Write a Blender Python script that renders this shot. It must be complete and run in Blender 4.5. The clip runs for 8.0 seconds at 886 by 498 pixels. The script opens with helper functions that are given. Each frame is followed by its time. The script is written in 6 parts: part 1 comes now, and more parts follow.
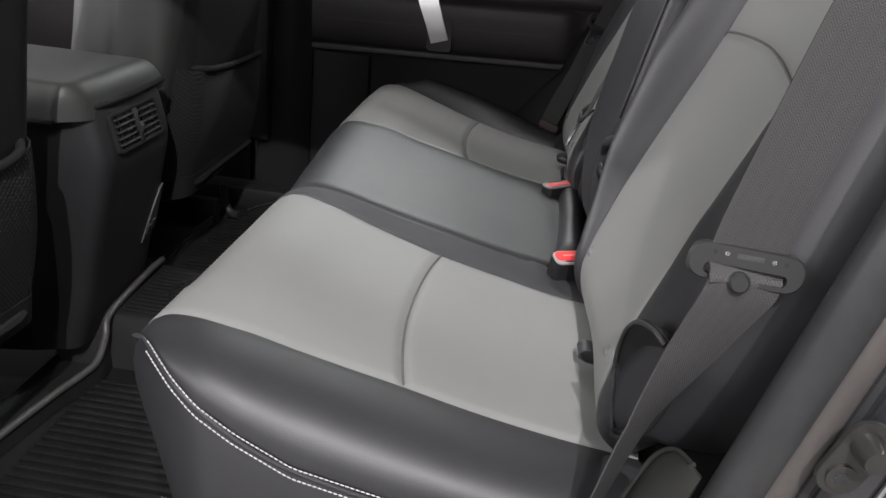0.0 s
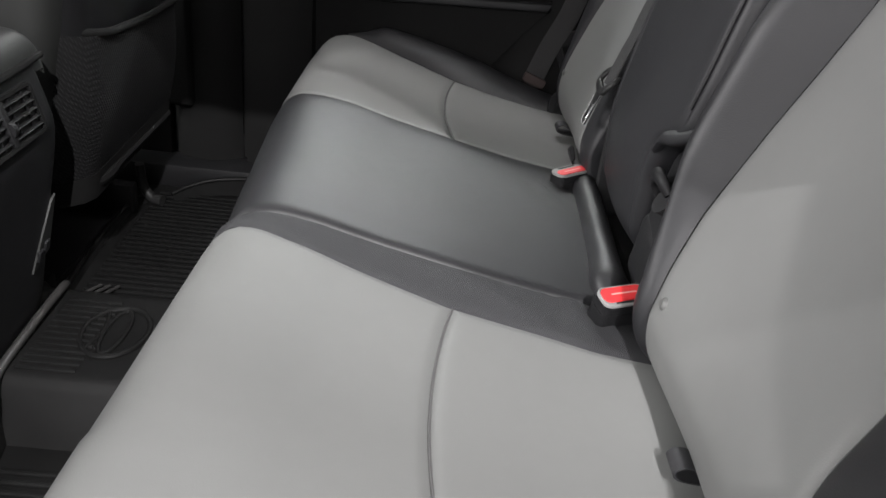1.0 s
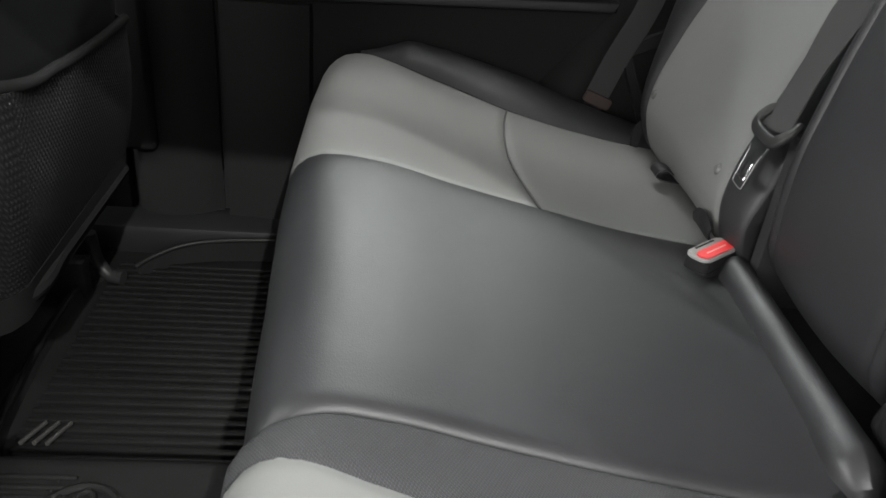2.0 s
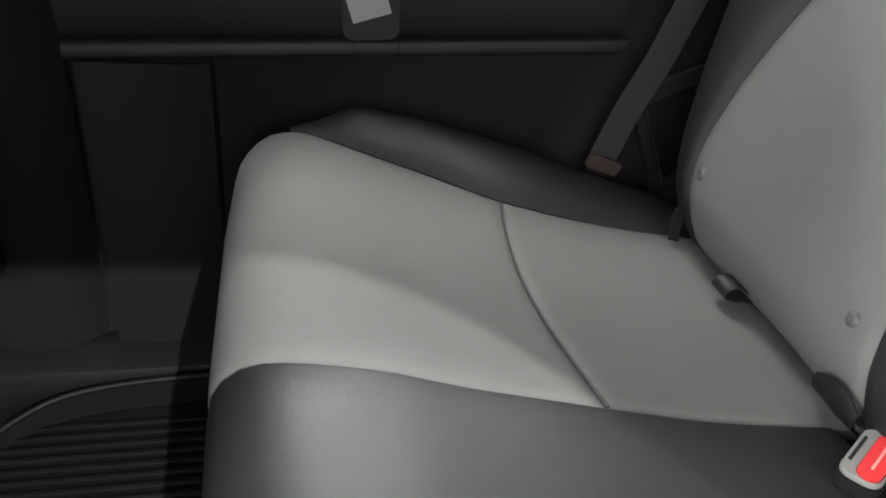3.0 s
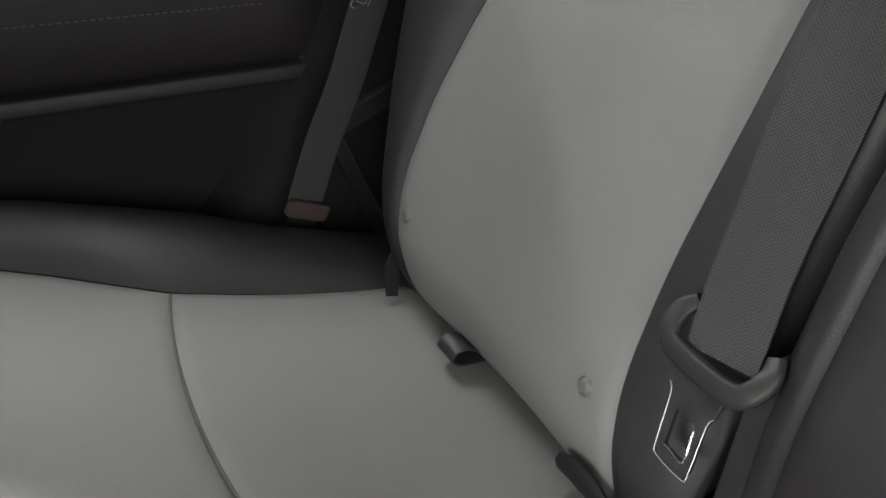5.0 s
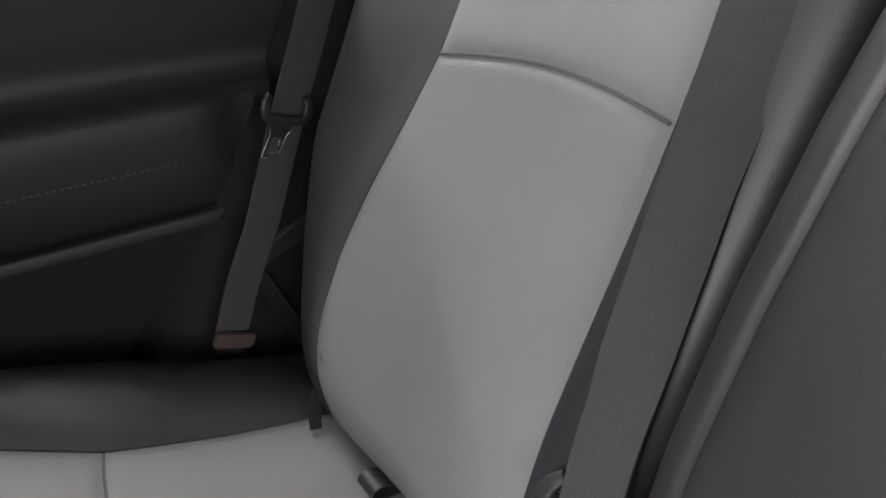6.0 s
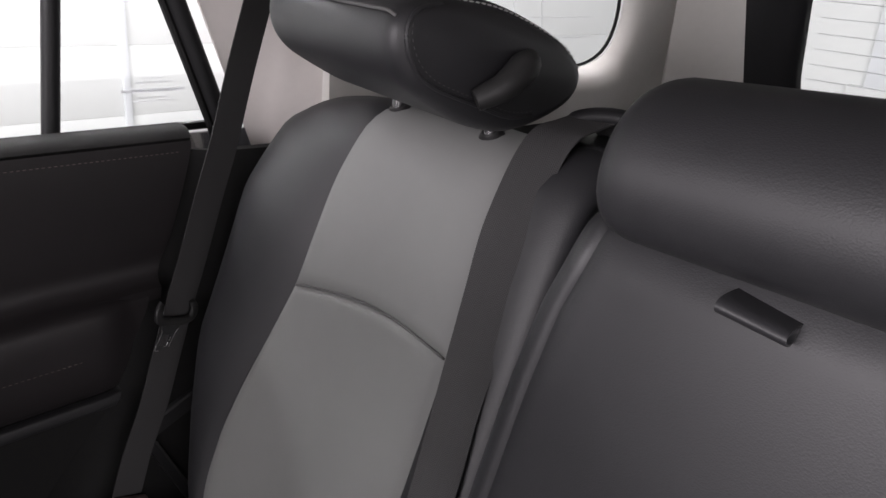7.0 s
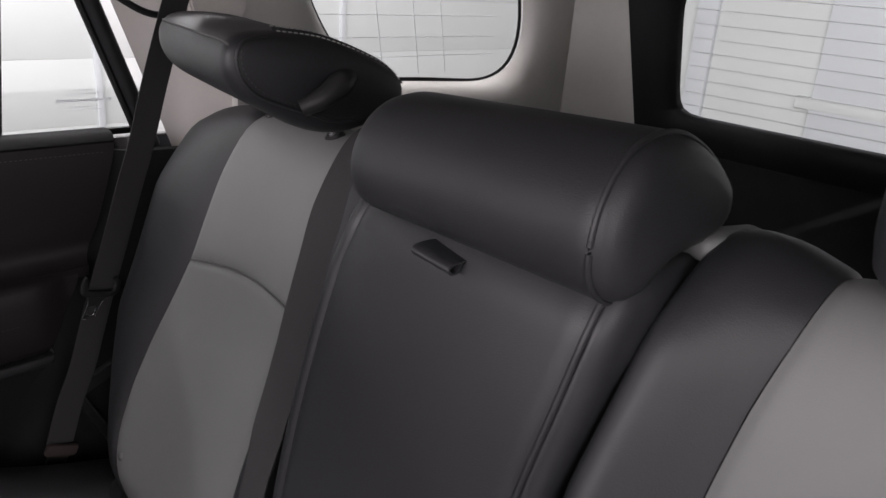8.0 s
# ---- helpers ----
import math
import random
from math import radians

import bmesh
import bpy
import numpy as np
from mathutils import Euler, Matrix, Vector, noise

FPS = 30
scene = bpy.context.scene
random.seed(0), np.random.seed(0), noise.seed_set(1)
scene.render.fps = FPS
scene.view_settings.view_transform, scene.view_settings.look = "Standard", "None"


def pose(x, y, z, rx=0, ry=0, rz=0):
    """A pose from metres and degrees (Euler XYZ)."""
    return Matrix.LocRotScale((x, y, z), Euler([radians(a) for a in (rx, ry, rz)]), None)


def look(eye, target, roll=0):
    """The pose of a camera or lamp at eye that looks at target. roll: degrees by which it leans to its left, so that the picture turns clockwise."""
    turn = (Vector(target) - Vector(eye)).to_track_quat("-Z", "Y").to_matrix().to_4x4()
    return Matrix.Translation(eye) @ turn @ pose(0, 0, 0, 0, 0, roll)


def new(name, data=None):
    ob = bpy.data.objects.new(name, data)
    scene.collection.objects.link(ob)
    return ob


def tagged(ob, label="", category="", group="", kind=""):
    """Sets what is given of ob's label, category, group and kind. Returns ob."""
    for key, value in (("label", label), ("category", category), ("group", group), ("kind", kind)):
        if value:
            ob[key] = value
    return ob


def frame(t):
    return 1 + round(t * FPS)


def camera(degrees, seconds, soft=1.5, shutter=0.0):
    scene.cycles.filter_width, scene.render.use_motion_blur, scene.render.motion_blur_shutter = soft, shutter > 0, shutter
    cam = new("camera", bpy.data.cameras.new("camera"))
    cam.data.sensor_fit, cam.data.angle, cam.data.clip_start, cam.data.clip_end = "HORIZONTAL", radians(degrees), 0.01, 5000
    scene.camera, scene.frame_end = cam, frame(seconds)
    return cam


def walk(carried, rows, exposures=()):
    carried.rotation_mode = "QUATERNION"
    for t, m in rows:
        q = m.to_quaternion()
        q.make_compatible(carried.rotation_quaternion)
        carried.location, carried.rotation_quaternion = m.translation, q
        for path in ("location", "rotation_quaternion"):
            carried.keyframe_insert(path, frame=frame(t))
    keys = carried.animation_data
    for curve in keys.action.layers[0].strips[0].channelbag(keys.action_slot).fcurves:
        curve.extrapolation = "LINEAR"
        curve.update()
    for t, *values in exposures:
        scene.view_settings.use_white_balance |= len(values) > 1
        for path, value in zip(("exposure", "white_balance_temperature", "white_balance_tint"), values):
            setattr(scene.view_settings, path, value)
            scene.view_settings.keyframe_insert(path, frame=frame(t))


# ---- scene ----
cam = camera(60.0, 8.0, 1.5, 0.12)
PATH = [
    (0, (-0.140, -1.284, 0.826), (-0.261, 0.545, 0.026), 6.6),
    (0.3, (-0.185, -1.192, 0.811), (-0.212, 0.606, -0.065), 6.7),
    (0.5, (-0.217, -1.113, 0.815), (-0.199, 0.656, -0.119), 7.1),
    (1, (-0.260, -0.935, 0.818), (-0.185, 0.812, -0.152), 7.0),
    (1.5, (-0.300, -0.776, 0.799), (-0.186, 0.964, -0.180), 7.0),
    (1.8, (-0.362, -0.631, 0.779), (-0.220, 1.100, -0.212), 6.6),
    (2, (-0.405, -0.526, 0.763), (-0.228, 1.193, -0.243), 5.9),
    (2.2, (-0.431, -0.441, 0.750), (-0.201, 1.275, -0.250), 6.3),
    (3.3, (-0.456, -0.060, 0.762), (0.013, 1.571, -0.296), 5.2),
    (3.5, (-0.441, -0.042, 0.750), (0.071, 1.585, -0.295), 4.9),
    (4, (-0.368, -0.014, 0.742), (0.263, 1.581, -0.287), 4.7),
    (4.5, (-0.323, 0.005, 0.747), (0.472, 1.526, -0.279), 4.8),
    (4.7, (-0.310, 0.008, 0.746), (0.535, 1.508, -0.271), 4.7),
    (5.8, (-0.291, -0.000, 0.839), (0.712, 1.403, -0.174), 3.2),
    (6, (-0.271, -0.010, 0.886), (0.752, 1.413, -0.076), 2.6),
    (6.2, (-0.267, -0.021, 0.936), (0.822, 1.405, 0.053), 2.6),
    (6.5, (-0.338, -0.087, 1.035), (0.914, 1.256, 0.243), 4.4),
    (7, (-0.341, -0.170, 1.089), (0.961, 1.169, 0.371), 4.3),
    (7.5, (-0.338, -0.286, 1.111), (0.978, 1.049, 0.414), 4.4),
    (8, (-0.346, -0.441, 1.135), (0.970, 0.897, 0.443), 4.4),
]
walk(cam, [(t, look(eye, target, roll)) for t, eye, target, roll in PATH],
     [(0.0, -0.14, 6400, 13), (0.5, 0.05, 6400, 12), (1.5, 0.07, 6400, 12), (2.0, 0.3, 6450, 8), (3.3, 0.5, 6450, 9), (4.5, 0.36, 6540, 9), (5.8, 0.58, 6450, 16), (6.5, 0.55, 6450, 19), (7.0, -0.02, 6450, 19), (7.5, -0.3, 6450, 19), (8.0, -0.48, 6450, 19)])

# ---- light ----
world = bpy.data.worlds.new("studio")
scene.world = world
world.use_nodes = True
wn = world.node_tree.nodes
wn["Background"].inputs["Color"].default_value = (1.0, 0.985, 0.975, 1)
wn["Background"].inputs["Strength"].default_value = 0.20


def area_lamp(name, eye, target, sx, sy, watts, colour=(1, 1, 1)):
    data = bpy.data.lights.new(name, "AREA")
    data.shape, data.size, data.size_y, data.energy, data.color = "RECTANGLE", sx, sy, watts, colour
    ob = new(name, data)
    ob.matrix_world = look(eye, target)
    return ob


# added soft fill beside the open doorway, no fixture stands there
area_lamp("fill_near", (-1.5, -3.0, 1.60), (-0.1, -0.2, 0.55), 4.0, 1.4, 132, (1.0, 0.98, 0.96))
area_lamp("ceiling_panel_outer", (0.14, -2.77, 2.63), (-0.3, 0.2, 0.4), 0.030, 0.025, 135, (1.0, 0.98, 0.96))
area_lamp("ceiling_panel_inner", (0.14, -2.04, 2.63), (-0.3, -0.1, 0.4), 0.030, 0.025, 40, (1.0, 0.98, 0.96))
# invented lamp high ahead, for highlights on the headrest tops
area_lamp("fill_front_high", (-3.4, -0.3, 2.3), (-0.5, 0.1, 0.5), 1.2, 0.3, 45, (0.97, 1.0, 0.93))
# made-up low fill from the front, brightens backrests and headrests
area_lamp("fill_front_low", (-4.2, -0.2, 1.56), (0.0, -0.1, 0.95), 3.4, 0.9, 235, (1.0, 0.98, 0.97))
# extra lamp added to lift the far bolster and outer cushion
area_lamp("fill_far_high", (0.30, 1.55, 2.80), (-0.1, 0.55, 0.4), 2.2, 0.5, 72, (1.0, 0.98, 0.96))
area_lamp("hall_light_far", (0.2, 2.95, 2.60), (-0.2, 0.1, 0.4), 2.6, 0.12, 78, (0.97, 1.0, 0.97))
# added light without a fixture, lifts the hall behind the car
area_lamp("fill_rear", (2.6, 0.0, 2.4), (2.6, 0.0, 0.0), 0.6, 3.0, 26, (0.98, 0.99, 1.0))
# invented wash over the hall wall, brightens window views and vinyl sheen
area_lamp("fill_hall_wall", (-1.4, 1.3, 2.75), (-1.4, 3.2, 1.2), 9.0, 0.7, 32, (1.0, 0.99, 0.97))


# ---- materials ----
def material(name, base, rough=0.5, metal=0.0, var=0.12, scale=6.0, bump=0.0, bump_scale=400.0, spec=0.5, coat=0.0, voronoi=False, second=None):
    m = bpy.data.materials.new(name)
    m.use_nodes = True
    nt = m.node_tree
    b = nt.nodes["Principled BSDF"]
    b.inputs["Roughness"].default_value, b.inputs["Metallic"].default_value = rough, metal
    b.inputs["Specular IOR Level"].default_value = spec
    b.inputs["Coat Weight"].default_value = coat
    tc = nt.nodes.new("ShaderNodeTexCoord")
    big = nt.nodes.new("ShaderNodeTexNoise")
    big.inputs["Scale"].default_value, big.inputs["Detail"].default_value = scale, 5
    fine = nt.nodes.new("ShaderNodeTexNoise")
    fine.inputs["Scale"].default_value, fine.inputs["Detail"].default_value = scale * 14, 3
    for n in (big, fine):
        nt.links.new(tc.outputs["Object"], n.inputs["Vector"])
    add = nt.nodes.new("ShaderNodeMath")
    add.operation = "MULTIPLY_ADD"
    nt.links.new(fine.outputs["Fac"], add.inputs[0])
    add.inputs[1].default_value = 0.4
    nt.links.new(big.outputs["Fac"], add.inputs[2])
    ramp = nt.nodes.new("ShaderNodeMapRange")
    ramp.inputs["From Min"].default_value, ramp.inputs["From Max"].default_value = 0.45, 0.95
    nt.links.new(add.outputs[0], ramp.inputs["Value"])
    mix = nt.nodes.new("ShaderNodeMix")
    mix.data_type = "RGBA"
    lo = [c * (1 - var) for c in base]
    hi = [min(1, c * (1 + var)) for c in (second or base)]
    mix.inputs["A"].default_value, mix.inputs["B"].default_value = (*lo, 1), (*hi, 1)
    nt.links.new(ramp.outputs["Result"], mix.inputs["Factor"])
    nt.links.new(mix.outputs["Result"], b.inputs["Base Color"])
    rr = nt.nodes.new("ShaderNodeMapRange")
    rr.inputs["To Min"].default_value, rr.inputs["To Max"].default_value = max(0.03, rough - 0.07), min(1, rough + 0.07)
    nt.links.new(add.outputs[0], rr.inputs["Value"])
    nt.links.new(rr.outputs["Result"], b.inputs["Roughness"])
    if bump > 0:
        if voronoi:
            t = nt.nodes.new("ShaderNodeTexVoronoi")
            out = t.outputs["Distance"]
        else:
            t = nt.nodes.new("ShaderNodeTexNoise")
            t.inputs["Detail"].default_value = 3
            out = t.outputs["Fac"]
        t.inputs["Scale"].default_value = bump_scale
        nt.links.new(tc.outputs["Object"], t.inputs["Vector"])
        bp = nt.nodes.new("ShaderNodeBump")
        bp.inputs["Strength"].default_value, bp.inputs["Distance"].default_value = bump, 0.001
        nt.links.new(out, bp.inputs["Height"])
        nt.links.new(bp.outputs["Normal"], b.inputs["Normal"])
    return m


def woven(name, base, scale, strength, rough=0.75, dark=0.45):
    """Cloth or mesh of crossing threads, by two wave patterns."""
    m = material(name, base, rough, var=0.15, scale=9, spec=0.3)
    nt = m.node_tree
    b = nt.nodes["Principled BSDF"]
    tc = nt.nodes.new("ShaderNodeTexCoord")
    waves = []
    for turn in (0.6, -0.75):
        mp = nt.nodes.new("ShaderNodeMapping")
        mp.inputs["Rotation"].default_value = (turn, turn * 0.3, turn)
        nt.links.new(tc.outputs["Object"], mp.inputs["Vector"])
        w = nt.nodes.new("ShaderNodeTexWave")
        w.inputs["Scale"].default_value, w.inputs["Distortion"].default_value = scale, 0.4
        nt.links.new(mp.outputs["Vector"], w.inputs["Vector"])
        waves.append(w)
    mul = nt.nodes.new("ShaderNodeMath")
    mul.operation = "MULTIPLY"
    nt.links.new(waves[0].outputs["Fac"], mul.inputs[0])
    nt.links.new(waves[1].outputs["Fac"], mul.inputs[1])
    bp = nt.nodes.new("ShaderNodeBump")
    bp.inputs["Strength"].default_value, bp.inputs["Distance"].default_value = strength, 0.002
    nt.links.new(mul.outputs[0], bp.inputs["Height"])
    nt.links.new(bp.outputs["Normal"], b.inputs["Normal"])
    mix = nt.nodes.new("ShaderNodeMix")
    mix.data_type = "RGBA"
    mix.inputs["A"].default_value = (*[c * dark for c in base], 1)
    old = b.inputs["Base Color"].links[0].from_socket
    nt.links.new(old, mix.inputs["B"])
    nt.links.new(mul.outputs[0], mix.inputs["Factor"])
    nt.links.new(mix.outputs["Result"], b.inputs["Base Color"])
    return m


def herringbone(name, base, yarn=0.0013, rib=0.0024, band=0.0048, dark=0.48):
    """Belt cloth: short slanting floats that turn back at every band, along the length and the width of the ribbon."""
    m = material(name, base, 0.7, var=0.12, scale=14, spec=0.22)
    nt = m.node_tree
    b = nt.nodes["Principled BSDF"]
    tc = nt.nodes.new("ShaderNodeTexCoord")
    xyz = nt.nodes.new("ShaderNodeSeparateXYZ")
    nt.links.new(tc.outputs["UV"], xyz.inputs[0])

    def sum_(op, a, c, d=None):
        n = nt.nodes.new("ShaderNodeMath")
        n.operation = op
        for k, q in enumerate((a, c, d)):
            if q is None:
                continue
            if isinstance(q, (int, float)):
                n.inputs[k].default_value = q
            else:
                nt.links.new(q, n.inputs[k])
        return n.outputs[0]

    u, v = xyz.outputs[0], xyz.outputs[1]
    turn = sum_("PINGPONG", v, band)
    slant = sum_("MULTIPLY_ADD", turn, 2 * math.pi / (rib * 0.9), sum_("MULTIPLY", u, 2 * math.pi / rib))
    ribs = sum_("MULTIPLY_ADD", sum_("SINE", slant, None), 0.5, 0.5)
    yarns = sum_("ABSOLUTE", sum_("SINE", sum_("MULTIPLY", v, math.pi / yarn), None), None)
    high = sum_("MULTIPLY", ribs, sum_("MULTIPLY_ADD", yarns, 0.7, 0.3))
    bp = nt.nodes.new("ShaderNodeBump")
    bp.inputs["Strength"].default_value, bp.inputs["Distance"].default_value = 0.5, 0.0007
    nt.links.new(high, bp.inputs["Height"])
    nt.links.new(bp.outputs["Normal"], b.inputs["Normal"])
    mix = nt.nodes.new("ShaderNodeMix")
    mix.data_type = "RGBA"
    mix.inputs["A"].default_value = (*[c * dark for c in base], 1)
    nt.links.new(b.inputs["Base Color"].links[0].from_socket, mix.inputs["B"])
    nt.links.new(high, mix.inputs["Factor"])
    nt.links.new(mix.outputs["Result"], b.inputs["Base Color"])
    return m


GREY = material("grey_vinyl", (0.174, 0.176, 0.172), 0.6, var=0.05, scale=3, bump=0.10, bump_scale=900, voronoi=True)
BLACK = material("black_vinyl", (0.0185, 0.0185, 0.0205), 0.47, spec=0.52, var=0.10, scale=4, bump=0.12, bump_scale=800, voronoi=True)
TWILL = woven("black_twill", (0.072, 0.072, 0.077), 170, 0.5, 0.6)
PLASTIC = material("black_plastic", (0.013, 0.013, 0.014), 0.5, spec=0.25, var=0.15, scale=8, bump=0.12, bump_scale=1200)
GLOSSY = material("black_paint", (0.018, 0.018, 0.021), 0.12, var=0.1, scale=5, coat=0.6)
DOORSKIN = material("dark_door_vinyl", (0.014, 0.0122, 0.0130), 0.5, spec=0.28, var=0.12, scale=5, bump=0.12, bump_scale=900, voronoi=True)
RUBBER = material("black_rubber", (0.0085, 0.0085, 0.0085), 0.5, spec=0.24, var=0.25, scale=7, bump=0.1, bump_scale=500)
CARPET = material("black_carpet", (0.014, 0.014, 0.015), 0.95, var=0.3, scale=12, bump=0.8, bump_scale=700)
WEB = herringbone("webbing", (0.061, 0.060, 0.061))
MESH = woven("pocket_mesh", (0.020, 0.020, 0.021), 75, 0.6, 0.7, dark=0.25)
TRIM = material("warm_grey_trim", (0.60, 0.565, 0.54), 0.7, var=0.05, scale=5, bump=0.15, bump_scale=900)
SHELL = material("pale_grey_trim", (0.50, 0.49, 0.465), 0.65, var=0.05, scale=5, bump=0.12, bump_scale=900)
SILVER = material("satin_silver", (0.62, 0.61, 0.62), 0.38, metal=0.85, var=0.06, scale=10)
STEEL = material("bright_steel", (0.72, 0.72, 0.73), 0.22, metal=1.0, var=0.08, scale=20)
BUTTON = material("mid_grey_plastic", (0.115, 0.116, 0.113), 0.42, var=0.06, scale=30)
RIM = material("pale_grey_plastic", (0.26, 0.255, 0.25), 0.4, var=0.08, scale=25)
RED = material("red_button", (0.80, 0.045, 0.05), 0.32, var=0.06, scale=30)
REDLINE = material("pale_red_line", (0.85, 0.35, 0.32), 0.4, var=0.05, scale=30)
THREAD = material("white_thread", (0.38, 0.38, 0.37), 0.7, var=0.08, scale=60)
DOORTHREAD = material("dim_red_brown_thread", (0.062, 0.046, 0.044), 0.7, var=0.08, scale=60)
GREYTHREAD = material("grey_thread", (0.09, 0.088, 0.088), 0.7, var=0.08, scale=60)
WALLPAINT = material("white_wall_paint", (0.72, 0.735, 0.725), 0.6, var=0.03, scale=2)
PALE = material("pale_grey_paint", (0.69, 0.71, 0.73), 0.6, var=0.03, scale=2)
CONCRETE = material("concrete_floor", (0.36, 0.35, 0.34), 0.55, var=0.15, scale=2, bump=0.1, bump_scale=60)
RUBBERLIP = material("paler_rubber", (0.040, 0.039, 0.038), 0.42, var=0.2, scale=15)
BLADE = material("dark_worn_steel", (0.085, 0.088, 0.09), 0.42, metal=0.9, var=0.25, scale=60)
DULL = material("dull_steel", (0.060, 0.058, 0.056), 0.32, metal=0.75, var=0.15, scale=25)
LATCH = material("grey_black_plastic", (0.020, 0.020, 0.020), 0.45, spec=0.28, var=0.08, scale=20, bump=0.05)
SEAL = material("grey_seal_rubber", (0.022, 0.022, 0.023), 0.36, spec=0.28, var=0.2, scale=9, bump=0.1, bump_scale=500)
LINER = material("dark_grey_liner", (0.026, 0.026, 0.027), 0.48, var=0.12, scale=8, bump=0.12, bump_scale=1200, spec=0.4)
MATTE = material("matt_black_vinyl", (0.012, 0.012, 0.012), 0.85, var=0.15, scale=8, bump=0.1, bump_scale=900, spec=0.12)
YELLOW = material("yellow_plastic", (0.75, 0.52, 0.03), 0.45, var=0.06, scale=20)
BEAD = material("brown_grey_trim", (0.046, 0.042, 0.040), 0.36, spec=0.3, var=0.12, scale=14, bump=0.06, bump_scale=600)
ARCH = material("olive_grey_liner", (0.016, 0.0165, 0.0155), 0.6, spec=0.22, var=0.12, scale=10, bump=0.12, bump_scale=1100)
SLEEVE = material("brown_black_plastic", (0.050, 0.036, 0.034), 0.5, var=0.15, scale=20)
PRINT = material("faint_print", (0.07, 0.07, 0.07), 0.6, var=0.05)


def glass(name):
    m = bpy.data.materials.new(name)
    m.use_nodes = True
    b = m.node_tree.nodes["Principled BSDF"]
    b.inputs["Transmission Weight"].default_value, b.inputs["Roughness"].default_value = 1.0, 0.0
    b.inputs["IOR"].default_value = 1.12
    b.inputs["Base Color"].default_value = (0.93, 0.96, 0.95, 1)
    return m


GLASS = glass("window_glass")


# ---- helpers of the build ----
def base(name, label, category, at=(0, 0, 0), group="", kind=""):
    ob = new(name)
    ob.location = at
    ob.empty_display_size = 0.05
    return tagged(ob, label, category, group, kind)


def part(name, bm, mat, parent=None, label="", smooth=True, angle=40):
    me = bpy.data.meshes.new(name)
    if not isinstance(bm, bmesh.types.BMesh):
        verts, faces = bm
        me.from_pydata([tuple(map(float, v)) for v in verts], [], [tuple(map(int, f)) for f in faces])
    else:
        bm.to_mesh(me)
        bm.free()
    me.materials.append(mat)
    me.update()
    if smooth:
        me.shade_smooth()
        me.set_sharp_from_angle(angle=radians(angle))
    ob = new(name, me)
    if parent is not None:
        ob.parent = parent
        bpy.context.view_layer.update()
        ob.matrix_parent_inverse = parent.matrix_world.inverted()
    if label:
        ob["label"] = label
    return ob


def dense(pts, per=14):
    """A smooth line through the points, and its length from the start at each sample (0 to 1)."""
    p = np.array(pts, float)
    q = np.vstack([2 * p[0] - p[1], p, 2 * p[-1] - p[-2]])
    t = np.linspace(0, 1, per, endpoint=False)[:, None]
    out = []
    for i in range(len(p) - 1):
        a, b, c, d = q[i:i + 4]
        out.append(0.5 * (2 * b + (c - a) * t + (2 * a - 5 * b + 4 * c - d) * t * t + (3 * b - a - 3 * c + d) * t ** 3))
    out = np.vstack(out + [p[-1:]])
    s = np.r_[0, np.cumsum(np.linalg.norm(np.diff(out, axis=0), axis=1))]
    return out, s / s[-1]


def ease(n):
    """0 to 1 in n steps, closer together at both ends."""
    t = np.linspace(0, 1, n)
    return 0.35 * t + 0.65 * (0.5 - 0.5 * np.cos(np.pi * t))


def soft(x, xs, ys, w=31):
    """Eased interpolation through the pairs."""
    g = np.linspace(xs[0], xs[-1], 241)
    v = np.interp(g, xs, ys)
    k = np.hanning(w)
    v = np.convolve(np.pad(v, w // 2, mode="edge"), k / k.sum(), mode="valid")
    return np.interp(x, g, v)


def grid_normals(p):
    du, dv = np.gradient(p, axis=0), np.gradient(p, axis=1)
    n = np.cross(du, dv)
    ln = np.linalg.norm(n, axis=2, keepdims=True)
    return n / np.maximum(ln, 1e-9)


def sheet(name, p, mat, parent, out, thick=0.012, sink=(0, 0, 0, 0), reach=0.006, puff=0.0, label="", angle=50):
    """A solid skin over the grid p (rows, columns, 3). out: a way that its outside faces. sink: how deep the seams at the first row,
    last row, first column and last column lie. puff: how far the middle swells."""
    p = np.array(p, float)
    n = grid_normals(p)
    if (n * np.array(out)).sum() < 0:
        p = p[:, ::-1]
        n = -n[:, ::-1]
        sink = (sink[0], sink[1], sink[3], sink[2])
    lu = np.concatenate([np.zeros((1, p.shape[1])), np.cumsum(np.linalg.norm(np.diff(p, axis=0), axis=2), axis=0)])
    lv = np.concatenate([np.zeros((p.shape[0], 1)), np.cumsum(np.linalg.norm(np.diff(p, axis=1), axis=2), axis=1)], axis=1)
    d = np.zeros(p.shape[:2])
    for depth, dist in zip(sink, (lu, lu[-1:] - lu, lv, lv[:, -1:] - lv)):
        if depth:
            d = np.minimum(d, -depth * np.exp(-(dist / reach) ** 2)) if depth > 0 else d
    if puff:
        a = np.linspace(0, 1, p.shape[0])[:, None]
        b = np.linspace(0, 1, p.shape[1])[None]
        d = d + puff * (np.sin(np.pi * a) * np.sin(np.pi * b)) ** 0.6
    p = p + n * d[..., None]
    return solid(name, p, p - n * thick, mat, parent, label, angle)


